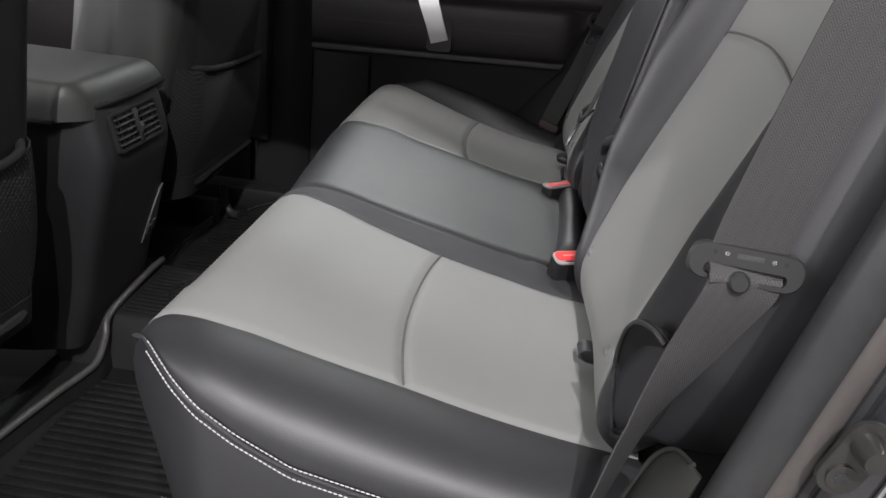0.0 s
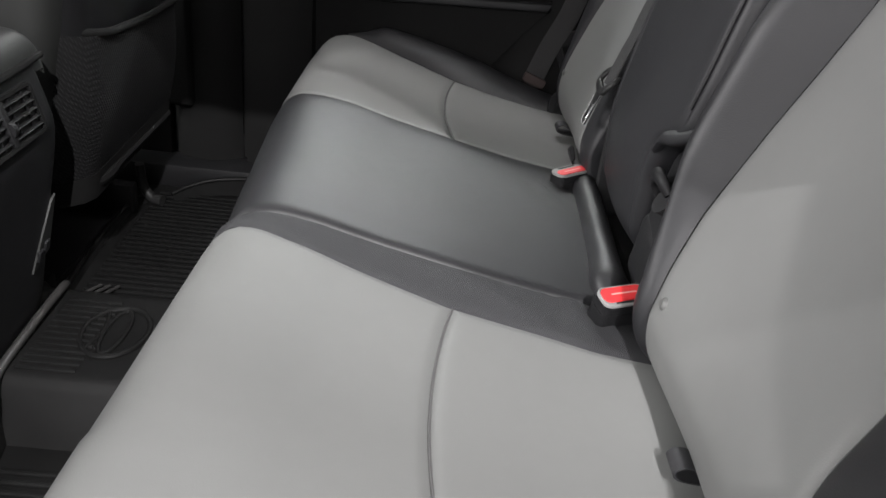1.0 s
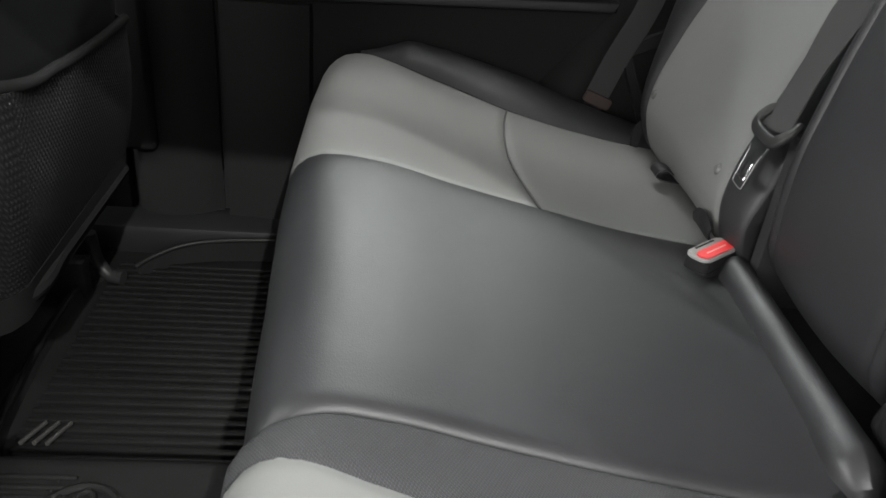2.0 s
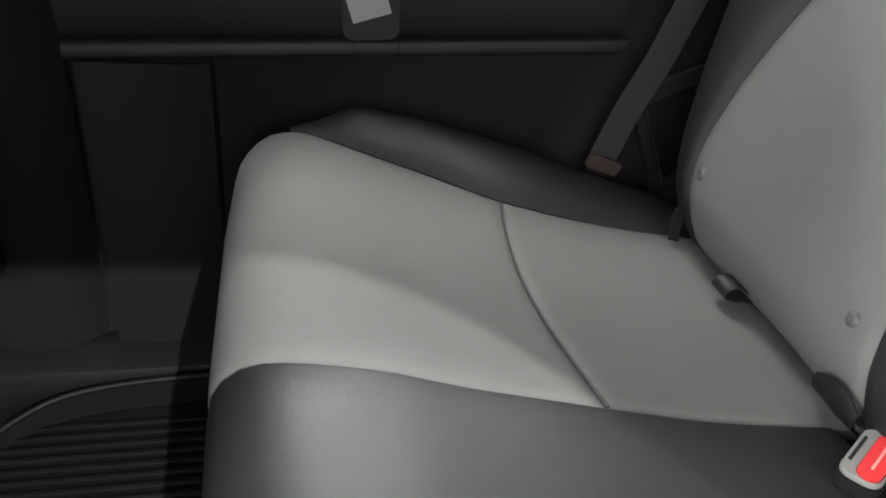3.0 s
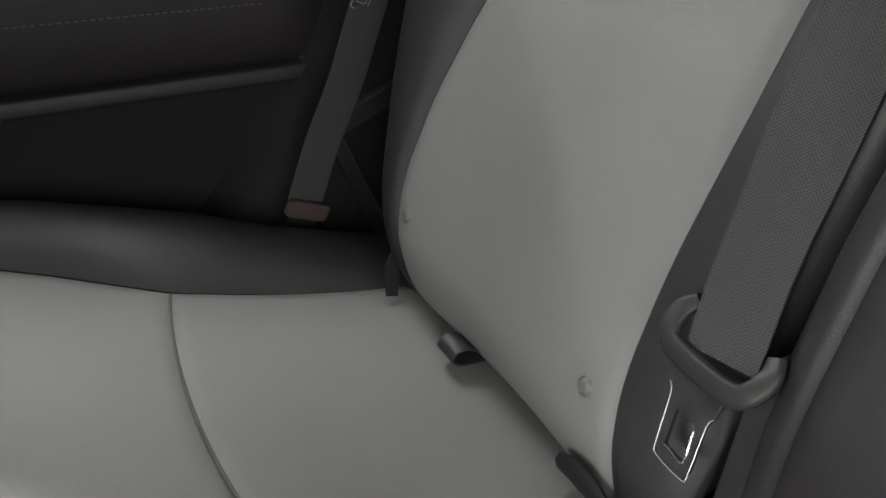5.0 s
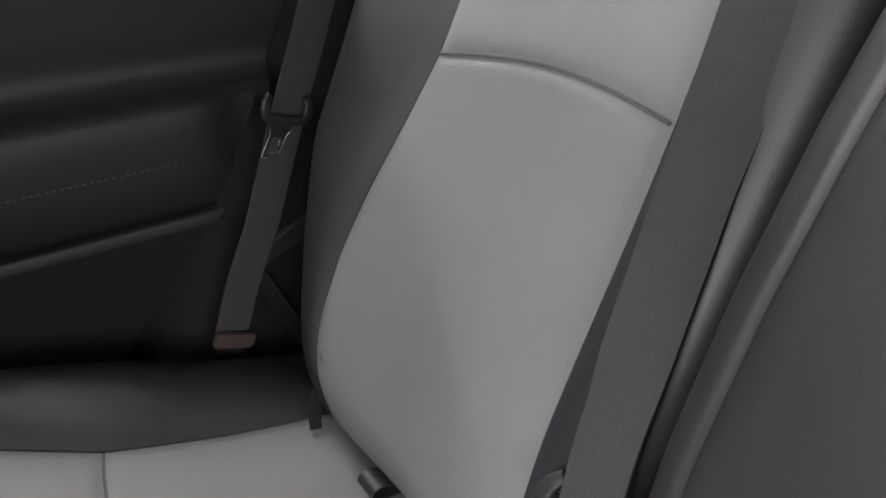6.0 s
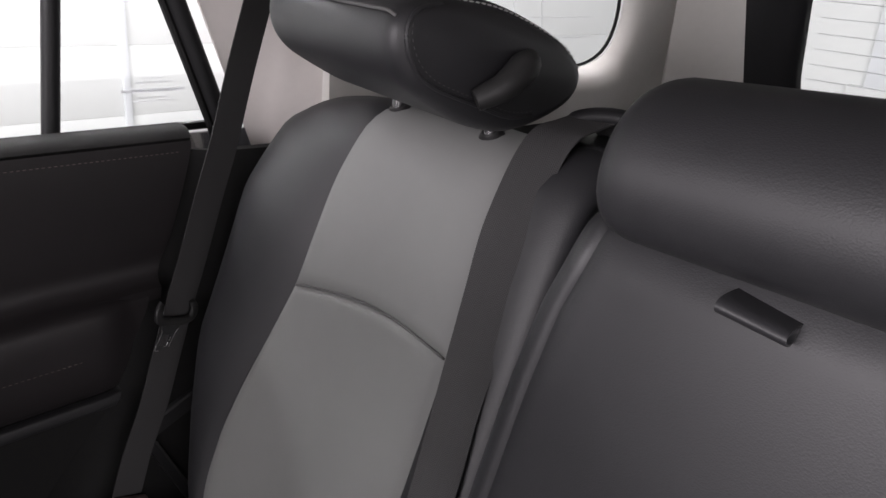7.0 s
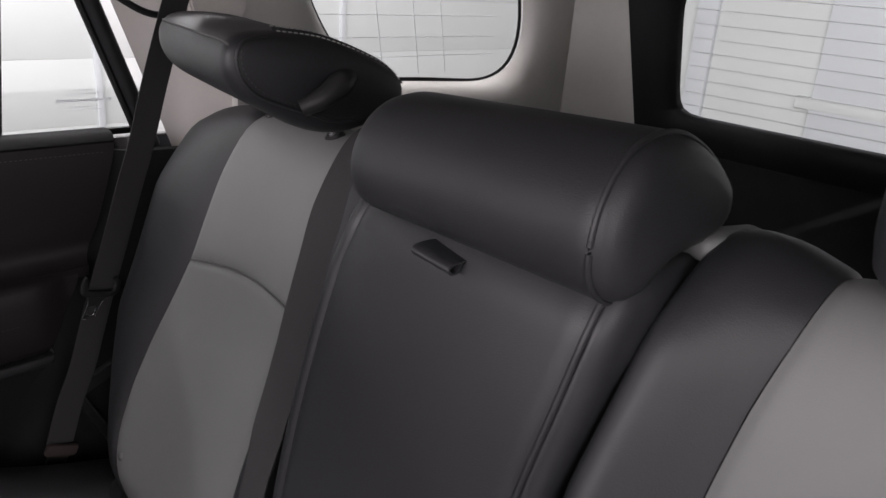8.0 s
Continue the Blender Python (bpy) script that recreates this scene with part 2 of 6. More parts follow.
def solid(name, top, low, mat, parent, label="", angle=50):
    nu, nv = top.shape[:2]
    verts = np.vstack([top.reshape(-1, 3), low.reshape(-1, 3)])
    k = nu * nv
    i, j = np.meshgrid(np.arange(nu - 1), np.arange(nv - 1), indexing="ij")
    a = (i * nv + j).ravel()
    quads = np.stack([a, a + nv, a + nv + 1, a + 1], 1)
    faces = [quads, quads[:, ::-1] + k]
    edge = np.r_[np.arange(nv), nv * np.arange(1, nu) + nv - 1, k - 2 - np.arange(nv - 1), nv * np.arange(nu - 2, -1, -1)]
    rim = np.stack([edge[:-1], edge[1:], edge[1:] + k, edge[:-1] + k], 1)
    ob = part(name, (verts, np.vstack(faces + [rim])), mat, parent, label, True, angle)
    # lengths in metres along the rows and the columns, for woven cloth
    along = np.concatenate([[0], np.cumsum(np.linalg.norm(np.diff(top[:, nv // 2], axis=0), axis=1))])
    across = np.concatenate([[0], np.cumsum(np.linalg.norm(np.diff(top[nu // 2], axis=0), axis=1))])
    flat = np.stack(np.meshgrid(along, across, indexing="ij"), 2).reshape(-1, 2)
    loops = np.zeros(len(ob.data.loops), int)
    ob.data.loops.foreach_get("vertex_index", loops)
    ob.data.uv_layers.new(name="cloth").data.foreach_set("uv", np.vstack([flat, flat])[loops].ravel())
    return ob


def block(sx, sy, sz, bevel=0.004, seg=2, m=None):
    bm = bmesh.new()
    bmesh.ops.create_cube(bm, size=1)
    bmesh.ops.scale(bm, vec=(sx, sy, sz), verts=bm.verts)
    if bevel:
        bmesh.ops.bevel(bm, geom=bm.edges[:], offset=bevel, segments=seg, affect="EDGES", profile=0.5)
    if m is not None:
        bm.transform(m)
    return bm


def join(*bms):
    out = bmesh.new()
    for b in bms:
        me = bpy.data.meshes.new("tmp")
        b.to_mesh(me)
        b.free()
        out.from_mesh(me)
        bpy.data.meshes.remove(me)
    return out


def tube(pts, r, seg=10, per=8, squash=None):
    """A round bar along a smooth line through the points."""
    line, s = dense(pts, per)
    rr = np.interp(s, np.linspace(0, 1, len(r)), r) if isinstance(r, (list, tuple)) else np.full(len(s), r)
    t = np.gradient(line, axis=0)
    t /= np.linalg.norm(t, axis=1, keepdims=True)
    ref = np.array([0, 0, 1.0]) if abs(t[:, 2]).mean() < 0.8 else np.array([1.0, 0, 0])
    a = np.cross(t, ref)
    a /= np.linalg.norm(a, axis=1, keepdims=True)
    b = np.cross(t, a)
    an = np.linspace(0, 2 * np.pi, seg, endpoint=False)
    ring = a[:, None] * np.cos(an)[None, :, None] + b[:, None] * np.sin(an)[None, :, None] * (squash or 1)
    v = (line[:, None] + ring * rr[:, None, None]).reshape(-1, 3)
    faces = []
    for i in range(len(line) - 1):
        for j in range(seg):
            k = (j + 1) % seg
            faces.append((i * seg + j, i * seg + k, (i + 1) * seg + k, (i + 1) * seg + j))
    bm = bmesh.new()
    vs = [bm.verts.new(q) for q in v]
    for f in faces:
        bm.faces.new([vs[q] for q in f])
    bm.faces.new(vs[:seg][::-1])
    bm.faces.new(vs[-seg:])
    bmesh.ops.recalc_face_normals(bm, faces=bm.faces[:])
    return bm


def prism(outline, thick, m=None, bevel=0.0, seg=2):
    """A flat shape in x and y with a thickness in z."""
    bm = bmesh.new()
    vs = [bm.verts.new((x, y, 0)) for x, y in outline]
    f = bm.faces.new(vs)
    ext = bmesh.ops.extrude_face_region(bm, geom=[f])
    bmesh.ops.translate(bm, vec=(0, 0, thick), verts=[v for v in ext["geom"] if isinstance(v, bmesh.types.BMVert)])
    bmesh.ops.recalc_face_normals(bm, faces=bm.faces[:])
    if bevel:
        bmesh.ops.bevel(bm, geom=[e for e in bm.edges], offset=bevel, segments=seg, affect="EDGES", clamp_overlap=True)
    if m is not None:
        bm.transform(m)
    return bm


def slotted(outer, inner, thick, m, b=0.0012):
    """A flat plate with a slot through it; both outlines have as many points."""
    o, i = np.array(outer, float), np.array(inner, float)
    c = o.mean(0)
    s = o + (c - o) / np.linalg.norm(o - c, axis=1, keepdims=True) * b
    h = thick / 2
    rings = [(i, -h), (i, h), (s, h), (o, h - b), (o, -h + b), (s, -h)]
    n = len(o)
    bm = bmesh.new()
    vs = [[bm.verts.new(m @ Vector((q[0], q[1], z))) for q in r] for r, z in rings]
    for k in range(6):
        a, d = vs[k], vs[(k + 1) % 6]
        for j in range(n):
            bm.faces.new((a[j], a[(j + 1) % n], d[(j + 1) % n], d[j]))
    bmesh.ops.recalc_face_normals(bm, faces=bm.faces[:])
    return bm


def rounded(w, h, r, n=6):
    """The outline of a rounded rectangle about the origin."""
    pts = []
    for cx, cy, a0 in ((w / 2 - r, h / 2 - r, 0), (-w / 2 + r, h / 2 - r, 90), (-w / 2 + r, -h / 2 + r, 180), (w / 2 - r, -h / 2 + r, 270)):
        for k in range(n + 1):
            a = radians(a0 + 90 * k / n)
            pts.append((cx + r * math.cos(a), cy + r * math.sin(a)))
    return pts


def axes(at, x, z):
    """A pose at a place with its x axis and its z axis (roughly) along the given ways."""
    x = Vector(x).normalized()
    y = Vector(z).cross(x).normalized()
    z = x.cross(y)
    m = Matrix((x, y, z)).transposed().to_4x4()
    m.translation = at
    return m


def ribbon(pts, side, width, per=10):
    """Webbing along a smooth line; side: the way of its width, one for all or one for each point."""
    line, _ = dense(pts, per)
    side = np.array(side, float)
    if side.ndim == 1:
        side = np.repeat(side[None], len(pts), 0)
    k = np.linspace(0, 1, len(pts))
    idx = np.linspace(0, 1, len(line))
    sd = np.stack([np.interp(idx, k, side[:, c]) for c in range(3)], 1)
    t = np.gradient(line, axis=0)
    t /= np.linalg.norm(t, axis=1, keepdims=True)
    sd = sd - t * (sd * t).sum(1, keepdims=True)
    sd /= np.linalg.norm(sd, axis=1, keepdims=True)
    w = np.interp(idx, k, width) if isinstance(width, (list, tuple)) else np.full(len(line), width)
    v = np.linspace(-0.5, 0.5, 7)
    return line[:, None] + sd[:, None] * (v[None, :, None] * w[:, None, None])


def stitches(line, length, gap, r):
    """A row of short raised stitches along a line of points."""
    line = np.array(line, float)
    d = np.r_[0, np.cumsum(np.linalg.norm(np.diff(line, axis=0), axis=1))]
    bms_v, bms_f = [], []
    pos = gap
    while pos + length < d[-1]:
        a = np.array([np.interp(pos, d, line[:, c]) for c in range(3)])
        b = np.array([np.interp(pos + length, d, line[:, c]) for c in range(3)])
        t = (b - a) / np.linalg.norm(b - a)
        u = np.cross(t, (0, 0, 1.0))
        u /= max(np.linalg.norm(u), 1e-6)
        w = np.cross(u, t)
        k = len(bms_v)
        for f, rr in ((0.0, 0.5), (0.25, 1.0), (0.75, 1.0), (1.0, 0.5)):
            c = a + (b - a) * f
            for an in range(6):
                q = 2 * np.pi * an / 6
                bms_v.append(c + (u * np.cos(q) + w * np.sin(q)) * r * rr)
        for row in range(3):
            for an in range(6):
                nx = (an + 1) % 6
                o = k + row * 6
                bms_f.append((o + an, o + nx, o + 6 + nx, o + 6 + an))
        pos += length + gap
    return bms_v, bms_f

# ---- the car's shell ----
def slab(name, x0, x1, y0, y1, z0, z1, mat, label, category, bevel=0.003):
    ob = part(name, block(x1 - x0, y1 - y0, z1 - z0, bevel, 2, Matrix.Translation(((x0 + x1) / 2, (y0 + y1) / 2, (z0 + z1) / 2))), mat)
    return tagged(ob, label, category, kind="structure")


slab("floor", -2.2, 0.35, -0.80, 0.80, -0.06, -0.012, CARPET, "black carpet on the cabin floor", "floor")
slab("cargo_floor", 0.35, 1.42, -0.78, 0.80, 0.26, 0.30, CARPET, "black carpet on the cargo floor", "floor")
slab("ceiling", -1.35, 1.32, -0.74, 0.80, 1.27, 1.30, TRIM, "warm grey fabric roof lining", "ceiling")
slab("roof", -1.40, 1.36, -0.80, 0.86, 1.303, 1.335, GLOSSY, "glossy black roof panel of the car", "roof", 0.012)
slab("wall_side_low", 0.28, 1.40, 0.80, 0.84, 0.28, 0.79, PLASTIC, "black plastic lining of the cargo side", "wall")
slab("wall_side_low", 0.34, 1.40, -0.80, -0.76, 0.28, 0.80, PLASTIC, "black plastic lining of the cargo side", "wall")
slab("wall_side_high", 0.40, 1.30, -0.80, -0.76, 0.80, 1.27, SHELL, "pale grey lining above the cargo side", "wall")
slab("ground", -12, 14, -12, 12, -0.62, -0.60, CONCRETE, "smooth grey concrete floor of the hall", "floor", 0)


def ring(loop, outer, y_in, y_out, axis):
    """A panel with an opening: between the opening's line and the outer line, both of as many points."""
    a, b = np.array(loop, float), np.array(outer, float)
    rows = []
    for f in (0.0, 0.08, 0.2, 0.45, 0.75, 1.0):
        q = a + (b - a) * f
        d = y_in + (y_out - y_in) * min(1.0, (f / 0.3)) ** 0.6
        rows.append(np.stack([q[:, 0], np.full(len(q), d), q[:, 1]], 1) if axis == "y" else np.stack([d + 0.0 * q[:, 0], q[:, 0], q[:, 1]], 1))
    p = np.stack(rows)
    p = np.concatenate([p, p[:, :1]], 1)
    return p


def loop_of(points, n=64, smooth=6):
    """n points on a closed line whose corners are rounded."""
    p = np.array(points, float)
    q = np.vstack([p, p[:1]])
    s = np.r_[0, np.cumsum(np.linalg.norm(np.diff(q, axis=0), axis=1))]
    t = np.linspace(0, s[-1], n, endpoint=False)
    out = np.stack([np.interp(t, s, q[:, 0]), np.interp(t, s, q[:, 1])], 1)
    for _ in range(smooth):
        out = (np.roll(out, 1, 0) + 2 * out + np.roll(out, -1, 0)) / 4
    return out


def rays_to_box(loop, x0, x1, z0, z1):
    c = loop.mean(0)
    out = []
    for q in loop:
        d = q - c
        k = min((x1 - c[0]) / d[0] if d[0] > 1e-6 else ((x0 - c[0]) / d[0] if d[0] < -1e-6 else 9e9),
                (z1 - c[1]) / d[1] if d[1] > 1e-6 else ((z0 - c[1]) / d[1] if d[1] < -1e-6 else 9e9))
        out.append(c + d * k)
    return np.array(out)


# cargo side with the quarter window
QL = loop_of([(0.49, 1.085), (0.555, 0.975), (0.64, 0.900), (1.01, 0.882), (1.095, 0.912), (1.125, 0.985), (1.11, 1.10), (1.05, 1.19), (0.51, 1.19)], 72, 5)
QO = rays_to_box(QL, 0.33, 1.27, 0.79, 1.27)
wall_q = base("wall_side_high", "pale warm grey lining round the quarter window", "wall", (0.8, 0.82, 0.8), kind="structure")
sheet("lining", ring(QL, QO, 0.835, 0.79, "y"), SHELL, wall_q, (0, -1, 0), 0.02)
qw = base("window_3", "quarter window of clear glass with a black edge", "window", (0.8, 0.84, 0.9), kind="structure")
part("pane", prism([tuple(q) for q in QL], 0.004, axes((0, 0.846, 0), (1, 0, 0), (0, -1, 0))), GLASS, qw).visible_shadow = False
QB = QL + (QL.mean(0) - QL) / np.linalg.norm(QL.mean(0) - QL, axis=1, keepdims=True) * 0.008
edge = np.stack([np.stack([QL[:, 0], np.full(72, 0.840), QL[:, 1]], 1), np.stack([QB[:, 0], np.full(72, 0.842), QB[:, 1]], 1)])
sheet("seal", np.concatenate([edge, edge[:, :1]], 1), PLASTIC, qw, (0, -1, 0), 0.004)
# aerial and heater wires printed on the quarter glass
wires = [tube([(0.5 + 0.0 * k, 0.8435, z), (1.03, 0.8435, z + 0.002)], 0.0009, 6) for k, z in enumerate((0.945, 0.985, 1.03, 1.075, 1.12))]
wires += [tube([(x, 0.8435, 0.91), (x - 0.05, 0.8435, 1.18)], 0.0009, 6) for x in (0.70, 0.80, 0.88)]
part("wires", join(*wires), PALE, qw)

# hatch with the rear window
def hatch_x(z):
    return 1.385 - 0.36 * (z - 0.83)


HL = loop_of([(0.53, 0.838), (-0.53, 0.838), (-0.51, 1.12), (-0.44, 1.19), (0.44, 1.19), (0.51, 1.12)], 96, 3)
HM = rays_to_box(HL, -0.64, 0.64, 0.74, 1.24)
hatch = base("hatch", "black lower panel and frame of the closed tailgate", "tailgate", (1.38, 0, 0.3), kind="structure")
p = np.stack([np.stack([hatch_x(q[:, 1]) - d, q[:, 0], q[:, 1]], 1) for q, d in
              ((HL * 1.0, -0.004), (HL * 0.99 + HM * 0.01, 0.008), (HL * 0.96 + HM * 0.04, 0.016), (HL * 0.8 + HM * 0.2, 0.03), (HL * 0.4 + HM * 0.6, 0.035), (HM, 0.03))])
sheet("frame", np.concatenate([p, p[:, :1]], 1), PLASTIC, hatch, (-1, 0, 0), 0.02)
u, v = np.meshgrid(np.linspace(-0.64, 0.64, 24), np.linspace(0, 1, 14), indexing="xy")
z = 0.28 + v * (0.755 - 0.28)
x = 1.39 - 0.05 * np.sin(np.pi * v) ** 0.5 - 0.02
sheet("panel", np.stack([x, u, z], 2), MATTE, hatch, (-1, 0, 0), 0.03)
hw = base("window_4", "rear window with fine heating wires", "window", (1.38, 0, 0.84), kind="structure")
HG = HL * 0.96 + HM * 0.04
slope = math.hypot(1, 0.36)
pane = part("pane", prism([(q[0], (q[1] - 0.83) * slope) for q in HG], 0.004, axes((hatch_x(0.83) + 0.001, 0, 0.83), (0, 1, 0), (1, 0, 0.36))), GLASS, hw)
pane.visible_shadow = False
for k in range(10):
    zz = 0.862 + 0.032 * k
    part("wire", tube([(hatch_x(zz) + 0.003, -0.515 + 0.004 * k, zz), (hatch_x(zz) + 0.003, 0.515 - 0.004 * k, zz)], 0.0009, 6), PALE, hw)
# pillars between the side and the tailgate
for sy in (1, -1):
    pil = base("pillar_rear", "pale grey lining of the rear pillar", "pillar", (1.3, 0.7 * sy, 0.3), kind="structure")
    zz = np.linspace(0.28, 1.27, 16)
    rows = []
    for f in np.linspace(0, 1, 12):
        a = f * np.pi / 2
        yy = 0.782 - 0.142 * f ** 1.2
        rows.append(np.stack([1.245 + (hatch_x(zz) - 0.03 - 1.245) * np.sin(a) ** 1.2, sy * np.full(16, yy) - sy * 0.0 * zz, zz], 1))
    sheet("lining", np.stack(rows), SHELL, pil, (-1, -sy, 0), 0.02)

# rear door on the far side, closed
door = base("door_1", "closed rear door lined in black vinyl with an armrest", "car door", (-0.3, 0.80, 0.1), kind="structure")
prof, _ = dense([(0.86, 0.842), (0.825, 0.838), (0.806, 0.815), (0.803, 0.76), (0.808, 0.69), (0.812, 0.645), (0.800, 0.622), (0.772, 0.608), (0.764, 0.585),
                  (0.765, 0.545), (0.769, 0.515), (0.777, 0.490), (0.786, 0.4785)], 8)


def door_end(z):
    return np.interp(z, [0.05, 0.25, 0.337, 0.40, 0.457, 0.50, 0.585, 0.673, 0.79, 0.90], [-0.36, -0.20, -0.126, -0.070, -0.021, 0.002, 0.043, 0.073, 0.107, 0.14])


def rise(x, z):
    """The armrest and its strip climb a little towards the rear."""
    return (0.036 * (x + 0.655) - 0.004) * np.clip((0.70 - z) / 0.10, 0, 1) * np.clip((z - 0.25) / 0.15, 0, 1)


def door_sheet(name, pr, mat, label="", x0=-0.69, thick=0.02, n=40, tuck=0.0, stop=0.0):
    yy, zz = pr[:, 0], pr[:, 1]
    rows = []
    for f in np.linspace(0, 1, n):
        xx = x0 + (door_end(zz) - stop - x0) * f
        rows.append(np.stack([xx, yy + tuck * np.clip((xx + 0.04) / 0.05, 0, 1) ** 2, zz + rise(xx, zz)], 1))
    return sheet(name, np.stack(rows), mat, door, (0, -1, 0), thick, label=label)


def cut(pr, lo, hi):
    return pr[(pr[:, 1] >= lo) & (pr[:, 1] <= hi)]


door_sheet("sill", cut(prof, 0.828, 0.9), MATTE, "black sill under the window")
door_sheet("upper_panel", cut(prof, 0.615, 0.829), DOORSKIN)
door_sheet("armrest", cut(prof, 0.478, 0.618), DOORSKIN, "padded armrest with stitching", tuck=0.022, stop=0.012)
strip, _ = dense([(0.790, 0.4795), (0.776, 0.4775), (0.772, 0.474), (0.771, 0.464), (0.775, 0.460), (0.792, 0.457)], 6)
door_sheet("trim_strip", strip, PLASTIC, "smooth black trim strip", tuck=0.014, stop=0.006)
low, _ = dense([(0.790, 0.459), (0.796, 0.43), (0.800, 0.38), (0.800, 0.30), (0.795, 0.20), (0.79, 0.06)], 8)
door_sheet("lower_panel", low, MATTE)
for xs_ in (-0.366, -0.312):
    part("joint", block(0.0014, 0.004, 0.016, 0, 1, Matrix.Translation((xs_, 0.7705, 0.4685 + rise(xs_, 0.47)))), CARPET, door, smooth=False)
part("stitching", stitches([(-0.66, 0.8030, 0.8145), (-0.3, 0.8030, 0.8145), (0.10, 0.8030, 0.8145)], 0.004, 0.003, 0.0006), DOORTHREAD, door, "dim stitching under the sill")
part("stitching", stitches([(-0.66, 0.7640, 0.541), (-0.3, 0.7640, 0.554), (-0.06, 0.7646, 0.563)], 0.004, 0.003, 0.0006), DOORTHREAD, door, "dim stitching on the armrest")
# pocket at the front bottom of the door
pk = np.stack([np.stack([np.array([-0.68, -0.62, -0.56, -0.532, -0.528]), np.array([0.772, 0.764, 0.764, 0.772, 0.80]), np.full(5, zz)], 1) for zz in (0.452, 0.44, 0.35, 0.2, -0.03)])
sheet("pocket", pk, MATTE, door, (0, -1, 0), 0.008, label="bulging lower pocket")
# grab handle
gh = [(-0.410, 0.80, 0.70), (-0.405, 0.765, 0.675), (-0.385, 0.748, 0.62), (-0.362, 0.748, 0.56), (-0.347, 0.757, 0.516)]
p = ribbon(gh, (1, 0, 0.1), [0.05, 0.052, 0.05, 0.046, 0.046], per=8)
sheet("grab_handle", p, SILVER, door, (0, -1, 0), 0.014, label="satin silver grab handle")
part("handle_base", prism(rounded(0.066, 0.08, 0.012), 0.012, axes((-0.349, 0.7705, 0.53), (1, 0, 0.05), (0, -1, 0)), 0.003), PLASTIC, door)
# door outer skin and frame
for nm, x0, x1, z0, z1 in (("skin", -0.75, 0.02, 0.03, 0.80),):
    part(nm, block(x1 - x0, 0.02, z1 - z0, 0.004, 2, Matrix.Translation(((x0 + x1) / 2, 0.93, (z0 + z1) / 2))), GLOSSY, door)

win = base("window_1", "rear door window with a black divider bar", "window", (-0.3, 0.89, 0.83), kind="structure")
gx = lambda z: 0.184 - 0.36 * (z - 0.83)
part("pane", prism([(-0.72, 0.822), (-0.045, 0.822), (-0.004, 1.22), (-0.66, 1.22)], 0.004, axes((0, 0.897, 0), (1, 0, 0), (0, -1, 0))), GLASS, win).visible_shadow = False
part("pane", prism([(-0.033, 0.822), (gx(0.822), 0.822), (gx(1.22), 1.22), (0.008, 1.22)], 0.004, axes((0, 0.897, 0), (1, 0, 0), (0, -1, 0))), GLASS, win).visible_shadow = False
part("divider_bar", tube([(-0.0405, 0.885, 0.81), (-0.027, 0.885, 0.94), (0.004, 0.885, 1.24)], 0.0115, 10), PLASTIC, win)
part("rear_frame", tube([(0.206, 0.872, 0.80), (gx(0.9) + 0.012, 0.872, 0.9), (gx(1.24) + 0.012, 0.872, 1.24)], 0.014, 10), PLASTIC, win)
part("rear_seal", tube([(0.187, 0.872, 0.80), (gx(0.9) - 0.006, 0.872, 0.9), (gx(1.24) - 0.006, 0.872, 1.24)], 0.006, 8), RUBBER, win)
part("top_frame", tube([(-0.72, 0.88, 1.235), (-0.3, 0.88, 1.245), (0.06, 0.88, 1.24)], 0.02, 8), PLASTIC, win)
part("lower_seal", block(0.90, 0.012, 0.012, 0.003, 2, Matrix.Translation((-0.25, 0.884, 0.829))), RUBBER, win)
part("glass_mark", join(*[block(w, 0.0006, h, 0, 1, Matrix.Translation((0.105, 0.8945, zc))) for w, h, zc in ((0.052, 0.0018, 0.893), (0.030, 0.0018, 0.899), (0.090, 0.0050, 0.882), (0.044, 0.0015, 0.872), (0.060, 0.0015, 0.867))]), PALE, win, "small grey print on the glass")

# lining of the pillar behind that door
pc = base("pillar_side", "warm grey lining of the pillar behind the door", "pillar", (0.25, 0.82, 0.75), kind="structure")
zz = np.linspace(0.74, 1.27, 18)
rows = []
for f in np.linspace(0, 1, 10):
    xa = 0.228 - 0.36 * (zz - 0.83)
    rows.append(np.stack([xa + (0.40 - xa) * f, 0.868 - 0.075 * np.sin(f * np.pi / 2) ** 1.3 + 0.0 * zz, zz], 1))
sheet("lining", np.stack(rows), TRIM, pc, (0, -1, 0), 0.02)
part("belt_cover", prism(rounded(0.10, 0.16, 0.03), 0.018, axes((0.285, 0.803, 1.09), (0.96, 0, 0.3), (0, -1, 0)), 0.006, 3), TRIM, pc)
part("garnish_edge", tube([(0.095, 0.800, 1.10), (0.118, 0.792, 1.067), (0.146, 0.787, 1.046), (0.176, 0.785, 1.032), (0.211, 0.785, 1.028), (0.270, 0.785, 1.027)], 0.0055, 8), PLASTIC, pc, "black curved edge under the belt guide")

